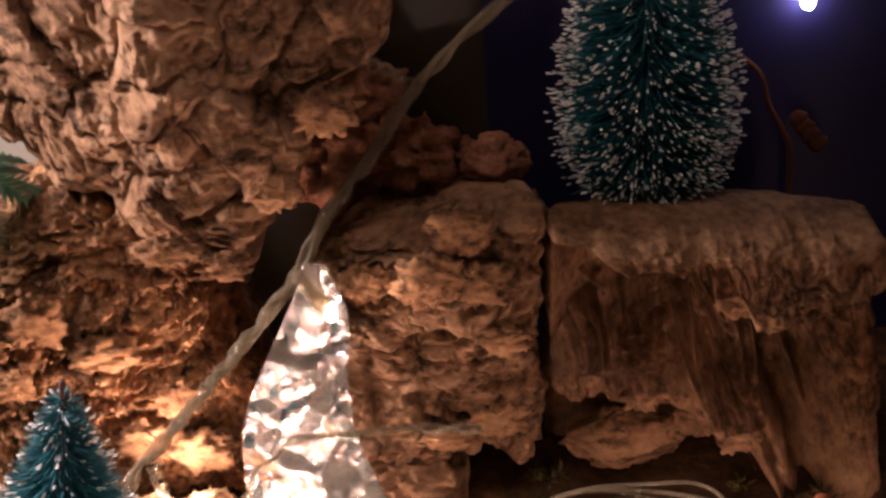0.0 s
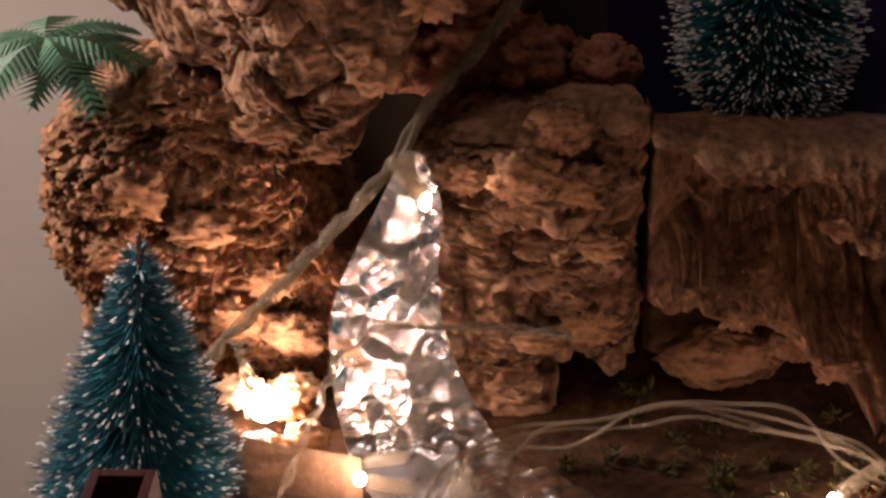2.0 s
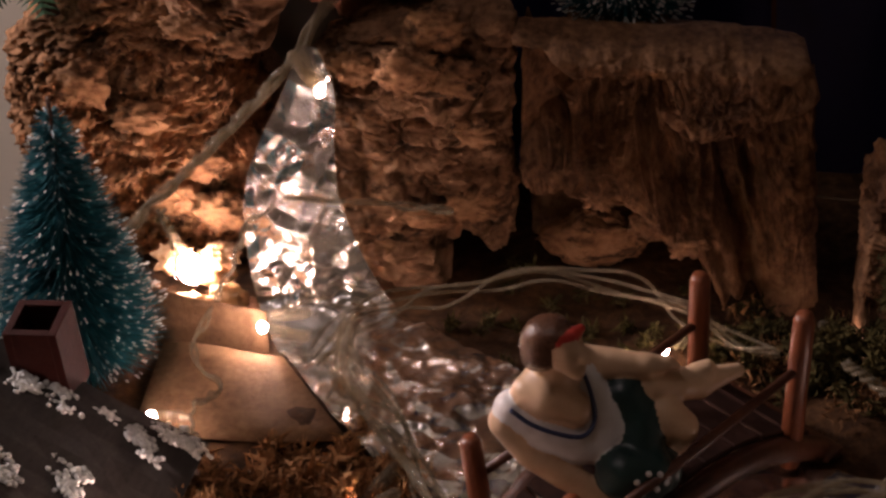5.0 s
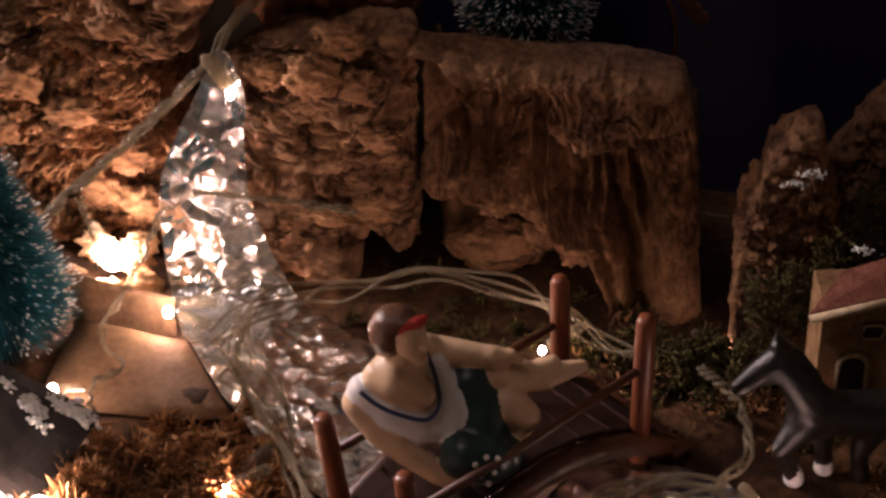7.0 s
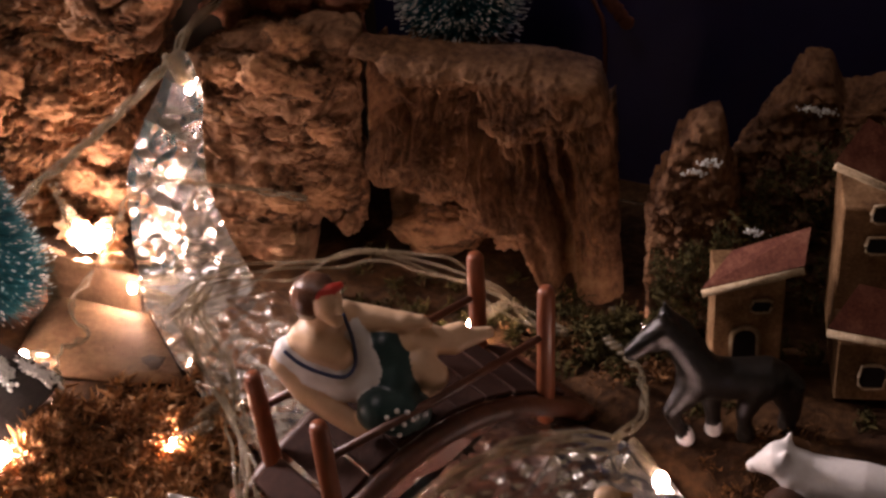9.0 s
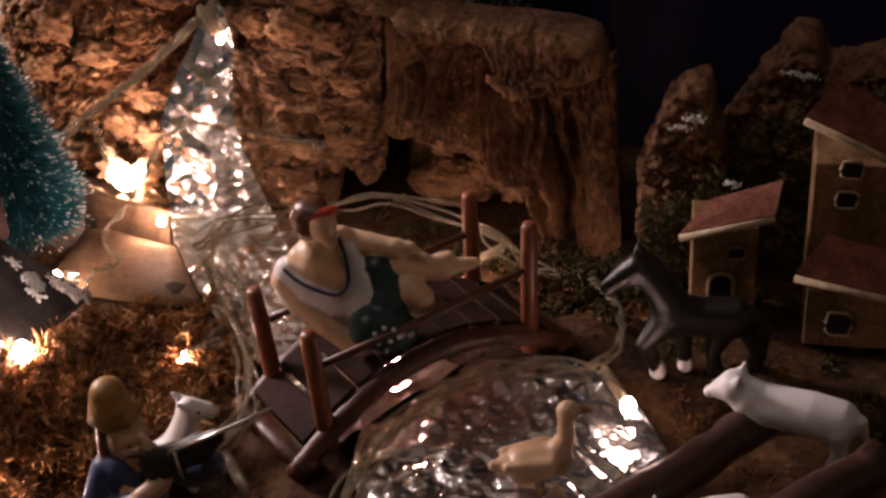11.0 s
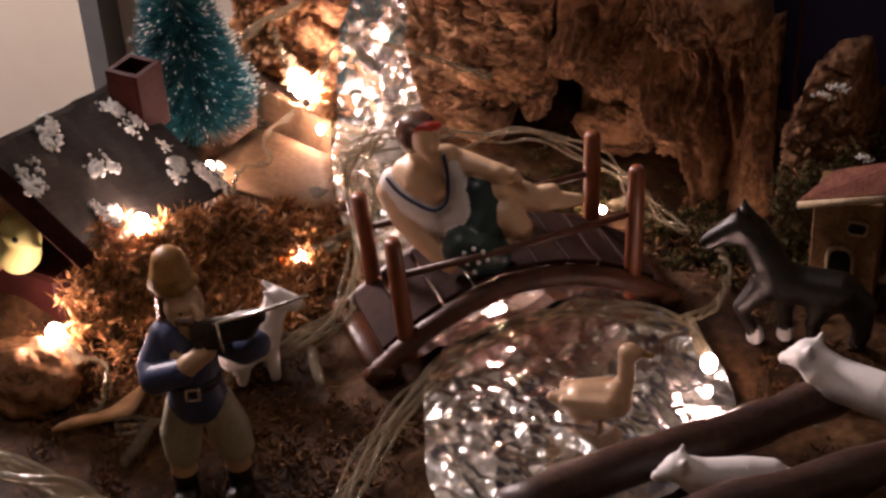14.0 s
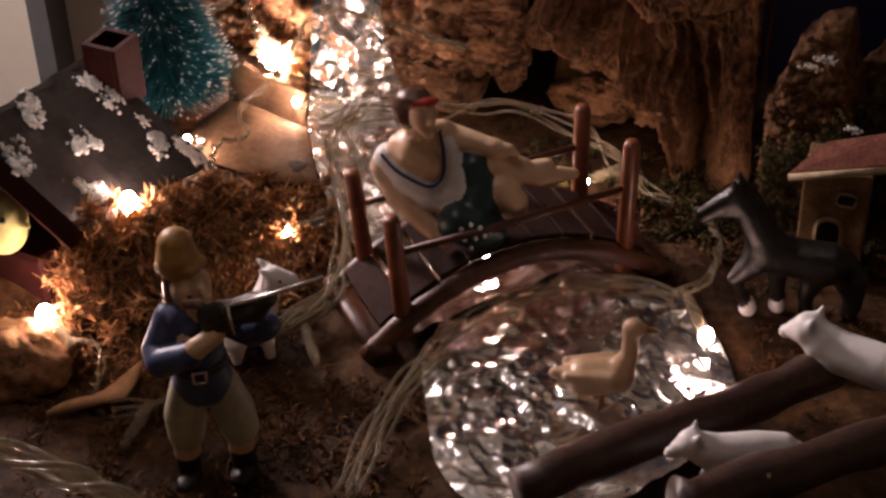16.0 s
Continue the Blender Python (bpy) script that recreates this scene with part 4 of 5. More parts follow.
def lamb():
    sh = Blob([WHITE, SKIN, BLACK], 0.00066, 0.002)
    sh.limb([(0.0085, -0.2440, 0.0110), (0.0140, -0.2390, 0.0160), (0.0185, -0.2340, 0.0205)], [0.0075, 0.0088, 0.0070], 0)
    sh.limb([(0.0190, -0.2330, 0.0230), (0.0230, -0.2300, 0.0340)], [0.0062, 0.0052], 0)
    sh.limb([(0.0235, -0.2300, 0.0365), (0.0300, -0.2275, 0.0350)], [0.0052, 0.0036], 0)
    sh.limb([(0.0315, -0.2268, 0.0340), (0.0330, -0.2262, 0.0335)], [0.0024, 0.0020], 1)
    for dx, dy in ((-0.004, 0.004), (0.004, -0.002)):
        sh.limb([(0.0215 + dx * 0.6, -0.2310 + dy, 0.0390), (0.0190 + dx * 0.6, -0.2325 + dy, 0.0420)], [0.0018, 0.0010], 0)
        sh.limb([(0.0180 + dx, -0.2350 + dy, 0.0160), (0.0190 + dx, -0.2350 + dy, 0.0000)], [0.0040, 0.0024], 0)
        sh.limb([(0.0090 + dx, -0.2440 + dy, 0.0100), (0.0080 + dx, -0.2440 + dy, 0.0000)], [0.0044, 0.0026], 0)
    sh.dot((0.0285, -0.2322, 0.0372), 0.0008, 2)
    thing("lamb_figurine", "white plastic lamb figurine standing at the edge of moss", "figurine", me=sh.mesh("lamb_figurine"))


lamb()


def sheep(place, yaw, label, size=1.0):
    sh = Blob([WHITE, SKIN, BLACK], 0.0008, 0.003)
    h = 0.0265
    sh.limb([(-0.024, 0, h), (-0.010, 0, h + 0.001), (0.008, 0, h + 0.001), (0.020, 0, h + 0.003)], [0.0105, 0.0112, 0.0108, 0.0098], 0, 18)
    sh.limb([(0.021, 0, h + 0.005), (0.028, 0, h + 0.0085)], [0.0088, 0.0082], 0, 14)
    sh.limb([(0.029, 0, h + 0.0085), (0.0350, 0, h + 0.0055), (0.0395, 0, h + 0.0030)], [0.0078, 0.0052, 0.0030], 0, 14)
    for e in (-1, 1):
        sh.limb([(0.0260, e * 0.0050, h + 0.014), (0.0250, e * 0.0062, h + 0.0195)], [0.0024, 0.0010], 0, 8)
        sh.dot((0.0335, e * 0.0056, h + 0.0095), 0.0010, 2)
        for fx in (-0.025, 0.016):
            sh.limb([(fx, e * 0.0055, h - 0.004), (fx - 0.001, e * 0.0058, 0.011), (fx + 0.002, e * 0.0058, 0.0025)], [0.0058, 0.0034, 0.003], 0, 10)
    sh.limb([(0.0405, 0, h + 0.0022), (0.0412, 0, h + 0.0018)], [0.0022, 0.0018], 1)
    sh.limb([(-0.0345, 0, h + 0.002), (-0.037, 0, h - 0.007)], [0.003, 0.002], 0, 8)
    ob = thing("sheep_figurine", label, "figurine", group="sheep", me=sh.mesh("sheep_figurine"))
    ob.matrix_world = pose(*place, 0, 0, yaw) @ Matrix.Diagonal((size, size, size, 1))


sheep((0.2590, -0.1790, 0.0100), 173, "white plastic sheep figurine standing by the log fence", 0.81)
sheep((0.2320, -0.2535, 0.0205), 208, "small white plastic sheep figurine standing between logs", 0.63)


def duck(x, y):
    z0 = rest(x, y) + 0.010
    sh = Blob([DUCKPAINT, OCHRE, BLACK], 0.0006, 0.0018)
    P = lambda a, h, c=0.0: (x + a * 0.92 - c * 0.39, y + a * 0.39 + c * 0.92, z0 + h)
    sh.limb([P(-0.019, 0.012), P(-0.007, 0.010), P(0.006, 0.011)], [0.0022, 0.0080, 0.0072], 0, 14)
    sh.limb([P(0.006, 0.012), P(0.0105, 0.022), P(0.0105, 0.032)], [0.0060, 0.0036, 0.0032], 0, 12)
    sh.ball(P(0.0115, 0.035), (0.0046, 0.0042, 0.0042), 0)
    sh.limb([P(0.0145, 0.035), P(0.0205, 0.0335)], [0.0018, 0.0010], 1, 8)
    for s in (-1, 1):
        sh.limb([P(-0.014, 0.014, s * 0.005), P(0.003, 0.013, s * 0.006)], [0.002, 0.0042], 0, 8)
        sh.tube([P(0, -0.006, s * 0.003), P(0, 0.005, s * 0.003)], 0.001, 1, 6)
    sh.ball(P(0, -0.005), (0.005, 0.005, 0.0010), 0)
    thing("duck_figurine", "buff plastic duck figurine standing on the foil pond", "figurine", me=sh.mesh("duck_figurine"))


duck(0.165, -0.215)


def pony():
    """A black pony stepping out, one forefoot raised."""
    sh = Blob([BLACK, WHITE], 0.0007, 0.0024)
    sh.limb([(0.2035, -0.1232, 0.0320), (0.2150, -0.1200, 0.0290), (0.2300, -0.1162, 0.0275)], [0.0092, 0.0086, 0.0092], 0)
    sh.limb([(0.2030, -0.1232, 0.0370), (0.1970, -0.1248, 0.0470), (0.1905, -0.1263, 0.0565)], [0.0080, 0.0064, 0.0050], 0)
    sh.limb([(0.1895, -0.1266, 0.0575), (0.1835, -0.1288, 0.0530), (0.1775, -0.1312, 0.0478)], [0.0054, 0.0046, 0.0036], 0)
    sh.limb([(0.1900, -0.1262, 0.0530), (0.1865, -0.1276, 0.0500)], [0.0040, 0.0034], 0)
    sh.limb([(0.1895, -0.1225, 0.0625), (0.1965, -0.1215, 0.0560), (0.2030, -0.1205, 0.0460)], [0.0020, 0.0026, 0.0026], 0)
    for pts, hoof in ((((0.2000, -0.1275, 0.0270), (0.1935, -0.1310, 0.0190), (0.1955, -0.1300, 0.0120), (0.1995, -0.1282, 0.0040)), 1),
                      (((0.2080, -0.1195, 0.0270), (0.2095, -0.1205, 0.0140), (0.2105, -0.1208, 0.0040)), 1),
                      (((0.2260, -0.1205, 0.0240), (0.2225, -0.1225, 0.0130), (0.2235, -0.1222, 0.0030)), 0),
                      (((0.2345, -0.1140, 0.0240), (0.2395, -0.1135, 0.0120), (0.2400, -0.1135, 0.0030)), 0)):
        n = len(pts)
        sh.limb(pts, [0.0062, 0.0036] + [0.0026] * (n - 2), 0)
        e = Vector(pts[-1])
        sh.limb([e + Vector((0, 0, 0.0015)), e - Vector((0, 0, 0.0012))], [0.0030, 0.0038], hoof)
    sh.limb([(0.2370, -0.1145, 0.0310), (0.2425, -0.1132, 0.0220), (0.2430, -0.1130, 0.0060)], [0.0028, 0.0040, 0.0022], 0)
    for e in (-1, 1):
        sh.limb([(0.1900, -0.1262 + e * 0.003, 0.0620), (0.1890, -0.1262 + e * 0.0034, 0.0670)], [0.0018, 0.0007], 0)
    for k in range(9):
        sh.dot((0.1905 + 0.0015 * k, -0.1255 - 0.0035, 0.0600 - 0.0021 * k), (0.0014, 0.0010, 0.0008), 0)
    thing("pony_figurine", "glossy black pony figurine with white hooves", "figurine", me=sh.mesh("pony_figurine"))


pony()


# ---- log fence ----
def log(a, c, r, label):
    rng = np.random.RandomState(int(a[0] * 1000))
    A, B = Vector(a), Vector(c)
    pts = [A.lerp(B, t / 14) + Vector(rng.uniform(-1, 1, 3)) * r * 0.12 for t in range(15)]
    ob = thing("log", label, "log", group="log fence", me=Shape(LOG).tube(pts, [r * rng.uniform(0.88, 1.08) for _ in pts], segs=16).mesh("log"))
    part("knot", Shape(CHIP).ball(A.lerp(B, 0.35) + Vector((0, -r * 0.7, r * 0.6)), (0.0022, 0.0022, 0.0016)).mesh("knot"), ob, "pale cut knot")


log((0.1643, -0.296, 0.03), (0.2522, -0.1692, 0.022), 0.0085, "dark brown twig log of the sheep pen beside the pond")
log((0.222, -0.2964, 0.046), (0.2953, -0.2188, 0.046), 0.0085, "dark brown twig log in front of the lying sheep")


# ---- roofed house on the rise ----
def roof_house():
    h = thing("toy_house", "toy house with grey snowy roof and maroon chimney", "house")
    ridge_a, ridge_b = Vector((-0.1431, -0.122, 0.0496)), Vector((-0.0993, -0.26, 0.0958))
    eave_a, eave_b = Vector((-0.0650, -0.140, 0.0170)), Vector((-0.0603, -0.2485, 0.0474))
    west_a, west_b = Vector((-0.160, -0.138, 0.020)), Vector((-0.150, -0.290, 0.030))
    for nm, ea, eb, front in (("roof_slope", eave_a, eave_b, True), ("roof_slope", west_a, west_b, False)):
        lab = "grey felt roof slope"
        n = (ea - ridge_a).cross(ridge_b - ridge_a).normalized()
        if n.z < 0:
            n = -n
        vs, fs = [], []
        for k in range(13):
            for j in range(9):
                p = ridge_a.lerp(ridge_b, k / 12).lerp(ea.lerp(eb, k / 12), j / 8)
                p += n * 0.0006 * math.sin(k * 2.1 + j)
                vs.append(p)
        o = len(vs)
        vs += [v - n * 0.003 for v in vs]
        for k in range(12):
            for j in range(8):
                q = (k * 9 + j, k * 9 + j + 1, (k + 1) * 9 + j + 1, (k + 1) * 9 + j)
                fs += [q, tuple(o + i for i in q[::-1])]
        edge = [k * 9 for k in range(13)] + [12 * 9 + j for j in range(1, 9)] + [k * 9 + 8 for k in range(11, -1, -1)] + [j for j in range(7, 0, -1)]
        for a, c in zip(edge, edge[1:] + edge[:1]):
            fs.append((a, c, o + c, o + a))
        roof = part(nm, Shape(SLATE).add(vs, fs).mesh(nm, False), h, lab)
        if front:
            rng = np.random.RandomState(2)
            for u, v, sz in ((0.20, 0.22, 0.010), (0.55, 0.50, 0.009), (0.62, 0.14, 0.010), (0.72, 0.80, 0.011), (0.08, 0.86, 0.012), (0.16, 0.74, 0.009), (0.90, 0.3, 0.01)):
                sh = Shape(FROST)
                at = lambda a, b2: ridge_a.lerp(ridge_b, a).lerp(ea.lerp(eb, a), b2)
                c = at(u, v)
                du, dv = (ridge_b - ridge_a).normalized(), (ea - ridge_a).normalized()
                arms = [(rng.normal(0, 0.4), rng.normal(0, 0.4)) for _ in range(6)]
                for _ in range(170):
                    a = arms[rng.randint(6)]
                    q = c + du * (a[0] + rng.normal(0, 0.2)) * sz * 1.3 + dv * (a[1] + rng.normal(0, 0.2)) * sz * 1.3 + n * 0.0008
                    g = rng.uniform(0.0006, 0.0014)
                    sh.ball(q, (g, g * rng.uniform(0.5, 1.0), g * rng.uniform(0.6, 1.2)), 0, 4, 6)
                part("snow_patch", sh.mesh("snow_patch"), roof, "patch of white flock snow")
    ch = part("chimney", None, h, "maroon square chimney")
    c0 = Vector((-0.1249, -0.132, 0.0588)) + Vector((0.004, 0.0, -0.008))
    for dx, dy, sx, sy in ((-0.0083, 0, 0.003, 0.0196), (0.0083, 0, 0.003, 0.0196), (0, -0.0083, 0.0136, 0.003), (0, 0.0083, 0.0136, 0.003)):
        part("chimney_wall", Shape(MAROON).box(c0 + Vector((dx, dy, 0)), (sx, sy, 0.034)).mesh("chimney_wall", False), ch)
    body = Shape(MAROON).box((-0.112, -0.195, 0.012), (0.060, 0.110, 0.030)).mesh("wall", False)
    part("wall", body, h, "maroon house wall")
    part("gable_board", Shape(MAROON).tube([ridge_b + Vector((0, -0.002, -0.003)), eave_b + Vector((0.001, -0.002, -0.003))], 0.0062, segs=4).mesh("gable_board", False), h, "maroon gable board")
    mid = ridge_b.lerp(eave_b, 0.42)
    a, c, d = ridge_b + Vector((0, 0.003, -0.006)), mid + Vector((-0.004, 0.003, -0.006)), mid + Vector((-0.006, 0.003, -0.035))
    e, g = ridge_b + Vector((-0.03, 0.0, -0.08)), ridge_b + Vector((-0.04, 0.0, -0.03))
    back = Vector((0.0, 0.004, 0.0))
    pts = [a, c, d, e, g]
    part("gable", Shape(BRICKPAPER).add(pts + [p + back for p in pts], [(4, 3, 2, 1, 0), (5, 6, 7, 8, 9)] + [(k, (k + 1) % 5, 5 + (k + 1) % 5, 5 + k) for k in range(5)]).mesh("gable", False), h, "printed brick gable")


roof_house()


# ---- moss ----
def strand(sh, rng, p, size):
    """One short bent strand of dry moss."""
    d = rng.normal(size=3)
    d /= np.linalg.norm(d)
    e = np.cross(d, rng.normal(size=3))
    e /= np.linalg.norm(e)
    L = size * rng.uniform(0.5, 1.5)
    w = L * rng.uniform(0.05, 0.17)
    n = np.cross(d, e)
    a, b2, c = p, p + d * L * 0.5 + n * L * 0.2, p + d * L + n * rng.normal(0, 0.25) * L
    sh.add([a - e * w, a + e * w, b2 - e * w * 0.8, b2 + e * w * 0.8, c, b2 - n * 0.0005], [(0, 1, 3, 2), (2, 3, 4), (0, 5, 1), (5, 2, 4), (5, 4, 3), (0, 2, 5), (1, 5, 3)])


# ---- rocky village ----
def village():
    base = thing("village_rock", "rocky bark model of a hill village with lichen", "bark model")
    outline = [(0.174, 0.048), (0.180, 0.060), (0.184, 0.078), (0.196, 0.090), (0.205, 0.089), (0.209, 0.070), (0.213, 0.058), (0.216, -0.03), (0.174, -0.03)]
    part("crag", star_rock("crag", outline, (0.194, 0.035), -0.030, 0.03, CORK_DARK, bulge=0.004, amp=0.0046, freq=60, cell=110, plate=0.004, fine=0.0020, edge=0.6, seed=51, angles=220, rings=60, sides=12), base)
    outline = [(0.205, 0.045), (0.218, 0.067), (0.228, 0.084), (0.238, 0.102), (0.251, 0.104), (0.256, 0.085), (0.275, 0.09), (0.33, 0.10), (0.35, -0.03), (0.205, -0.03)]
    part("crag", star_rock("crag", outline, (0.262, 0.035), 0.004, 0.03, CORK_DARK, bulge=0.004, amp=0.0050, freq=60, cell=100, plate=0.005, fine=0.0020, edge=0.6, seed=61, angles=260, rings=70, sides=12), base)
    rng = np.random.RandomState(6)
    clump = Shape(MOSS_GREEN)
    for _ in range(260):
        x = rng.uniform(0.180, 0.34)
        top = np.interp(x, [0.178, 0.205, 0.235, 0.26, 0.34], [0.040, 0.060, 0.075, 0.098, 0.098])
        z = top * rng.rand() ** 0.6 - 0.008
        y = (-0.042 if x < 0.215 else -0.016) - 0.014 * rng.rand()
        for _ in range(26):
            strand(clump, rng, np.array((x, y, z)) + rng.normal(0, 0.0022, 3), 0.0034)
    part("lichen", clump.mesh("lichen", False), base, "dry green lichen")
    for x, z, y in ((0.195, 0.074, -0.038), (0.202, 0.079, -0.038), (0.242, 0.087, -0.002), (0.249, 0.086, -0.002), (0.222, 0.060, -0.060)):
        dab = Shape(FROST)
        for _ in range(40):
            dab.ball((x + rng.normal(0, 0.0024), y + rng.normal(0, 0.0008), z + rng.normal(0, 0.0008)), rng.uniform(0.0003, 0.0008), 0, 3, 5)
        part("snow_dab", dab.mesh("snow_dab"), base, "dab of white flock")

    def cottage(x, y, w, h, label, windows, door=None, roof_drop=0.011, yaw=0, base_z=0.0, flip=1, rise=0.010):
        hs = thing("cottage", label, "house", group="village cottages")
        hs.matrix_world = pose(x, y, base_z, 0, 0, yaw)
        d = w * 0.8
        part("wall", Shape(PLASTER).box((0, d / 2, h / 2), (w, d, h), bevel=0.04).mesh("wall", False), hs, "sandy plaster walls")
        # Openings are solid blocks; the shade inside them is put into their colour.
        for wx, wz, ww, wh in windows:
            win = part("window", Shape(OPENING_SHADE).box((wx, -0.0006, wz), (ww, 0.003, wh), bevel=0.3).mesh("window", False), hs, "dark block for the shade inside the opening")
            n = 14
            sup = lambda q: math.copysign(abs(q) ** 0.55, q)
            ring = [(wx + sup(math.cos(2 * math.pi * k / n)) * ww * 0.56 + 0.0005 * math.sin(k * 2.3), -0.0016, wz + sup(math.sin(2 * math.pi * k / n)) * wh * 0.58 + 0.0004 * math.sin(k * 3.1)) for k in range(n + 1)]
            part("window_surround", Shape(CREAM).tube(ring, 0.00075, segs=6).mesh("window_surround"), win, "white painted surround")
        if door:
            dx, dw, dh = door
            pts = [(-dw / 2, 0)] + [(math.cos(math.pi - math.pi * k / 8) * dw / 2, dh - dw / 2 + math.sin(math.pi * k / 8) * dw / 2) for k in range(9)] + [(dw / 2, 0)]
            vs = [(dx + p, -0.0018, q) for p, q in pts] + [(dx + p, 0.001, q) for p, q in pts]
            n = len(pts)
            dr = part("door", Shape(OPENING_SHADE).add(vs, [tuple(range(n)), tuple(range(2 * n - 1, n - 1, -1))] + [(k, n + k, n + (k + 1) % n, (k + 1) % n) for k in range(n)]).mesh("door", False), hs, "dark arched block for the shade inside the doorway")
            part("door_surround", Shape(CREAM).tube([(dx + p * 1.12, -0.0012, q * 1.02) for p, q in pts], 0.0012, segs=6).mesh("door_surround"), dr, "pale painted surround")
        e = 0.006
        za, zb = (h - 0.002, h - 0.002 + roof_drop) if flip > 0 else (h - 0.002 + roof_drop, h - 0.002)
        vs = [(-w / 2 - e, -e, za), (w / 2 + e, -e, zb), (w / 2 + e * 1.6, d * 0.30, zb + rise), (-w / 2 + e * 1.2, d * 0.30, za + rise)]
        vs += [(p[0], p[1], p[2] + 0.003) for p in vs]
        part("roof", Shape(TERRACOTTA).add(vs, [(3, 2, 1, 0), (4, 5, 6, 7), (0, 1, 5, 4), (1, 2, 6, 5), (2, 3, 7, 6), (3, 0, 4, 7)]).mesh("roof", False), hs, "faded red roof board")
        part("fascia", Shape(CREAM).tube([(-w / 2 - e, -e - 0.001, za + 0.001), (w / 2 + e, -e - 0.001, zb + 0.001)], 0.0017, segs=6).mesh("fascia"), hs, "pale painted roof edge")

    cottage(0.2215, -0.080, 0.029, 0.052, "sandy cottage with arched door and red roof", [(0.005, 0.040, 0.0075, 0.0055)], (-0.001, 0.010, 0.028), yaw=8, base_z=-0.003)
    cottage(0.278, -0.064, 0.042, 0.076, "tall sandy village tower with two dark windows", [(-0.005, 0.0745, 0.0085, 0.0075), (-0.006, 0.059, 0.0085, 0.0075)], None, roof_drop=0.026, yaw=4, base_z=0.002, flip=-1, rise=0.010)
    cottage(0.282, -0.088, 0.046, 0.030, "low sandy cottage below the tower", [(-0.008, 0.014, 0.010, 0.011)], None, roof_drop=0.012, yaw=4, base_z=-0.003, flip=-1)


village()


# ---- moss and chips ----
def moss(label, spots, clumps, mat, size, seed, each=60, wide=1.0):
    """Clumps of strands heaped on the ground round the spots (x, y, spread, height)."""
    rng = np.random.RandomState(seed)
    sh = Shape(mat)
    for _ in range(clumps):
        cx, cy, sp, hh = spots[rng.randint(len(spots))]
        x, y = cx + rng.normal(0, sp), cy + rng.normal(0, sp * 0.8)
        z = rest_fast(x, y) + hh * rng.rand() ** 1.5
        r = rng.uniform(0.0025, 0.0055)
        for _ in range(each):
            q = rng.normal(size=3)
            q *= r * rng.rand() ** 0.4 / np.linalg.norm(q)
            strand(sh, rng, np.array((x, y, z)) + q * (wide, wide, 0.8 / wide), size)
    return thing("moss", label, "moss", kind="stuff", me=sh.mesh("moss", False))


GX, GY = np.linspace(-0.25, 0.65, 181), np.linspace(-0.65, 0.25, 181)
GZ = ground_height(*np.meshgrid(GX, GY))


def rest_fast(x, y):
    return float(GZ[int(np.clip(round((y + 0.65) / 0.005), 0, 180)), int(np.clip(round((x + 0.25) / 0.005), 0, 180))])


moss("loose orange-brown dried moss between house and stream", [(-0.035, -0.165, 0.020, 0.006), (-0.015, -0.150, 0.018, 0.004), (-0.045, -0.20, 0.018, 0.012), (-0.03, -0.185, 0.02, 0.007), (-0.055, -0.19, 0.010, 0.018), (-0.01, -0.185, 0.015, 0.004),
     (-0.048, -0.215, 0.010, 0.026), (-0.050, -0.238, 0.009, 0.036), (-0.062, -0.160, 0.006, 0.014), (-0.060, -0.255, 0.008, 0.038), (-0.040, -0.235, 0.012, 0.018), (-0.057, -0.225, 0.005, 0.034), (-0.058, -0.205, 0.005, 0.028), (-0.050, -0.222, 0.005, 0.050), (-0.054, -0.240, 0.005, 0.058), (-0.050, -0.205, 0.005, 0.042), (-0.056, -0.180, 0.006, 0.030), (-0.046, -0.228, 0.006, 0.046),
     (-0.005, -0.160, 0.010, 0.007), (-0.006, -0.138, 0.010, 0.006), (-0.002, -0.200, 0.010, 0.006), (-0.036, -0.140, 0.012, 0.008), (-0.022, -0.172, 0.012, 0.012), (-0.020, -0.205, 0.012, 0.008)], 560, MOSS, 0.0062, 1)
moss("thin brown dried moss scattered on the ground", [(0.17, -0.07, 0.02, 0.006), (0.155, -0.05, 0.02, 0.010), (0.02, -0.25, 0.03, 0.001), (0.07, -0.33, 0.03, 0.001), (0.23, -0.14, 0.02, 0.001), (-0.06, -0.26, 0.02, 0.004), (0.06, -0.29, 0.03, 0.0), (0.02, -0.34, 0.04, 0.0), (0.08, -0.26, 0.02, 0.0), (-0.03, -0.29, 0.02, 0.002), (0.00, -0.275, 0.02, 0.001), (0.0, -0.235, 0.02, 0.002)], 300, MOSS_BROWN, 0.0042, 2, 30, 2.4)
moss("dark green dry moss by the bark and village", [(0.165, -0.04, 0.012, 0.016), (0.18, -0.055, 0.01, 0.018), (0.21, -0.06, 0.03, 0.008), (0.29, -0.11, 0.03, 0.004), (0.06, -0.01, 0.03, 0.004), (0.140, -0.045, 0.014, 0.012), (0.155, -0.060, 0.014, 0.008), (0.125, -0.030, 0.014, 0.006)], 190, MOSS_GREEN, 0.0045, 3, 45)


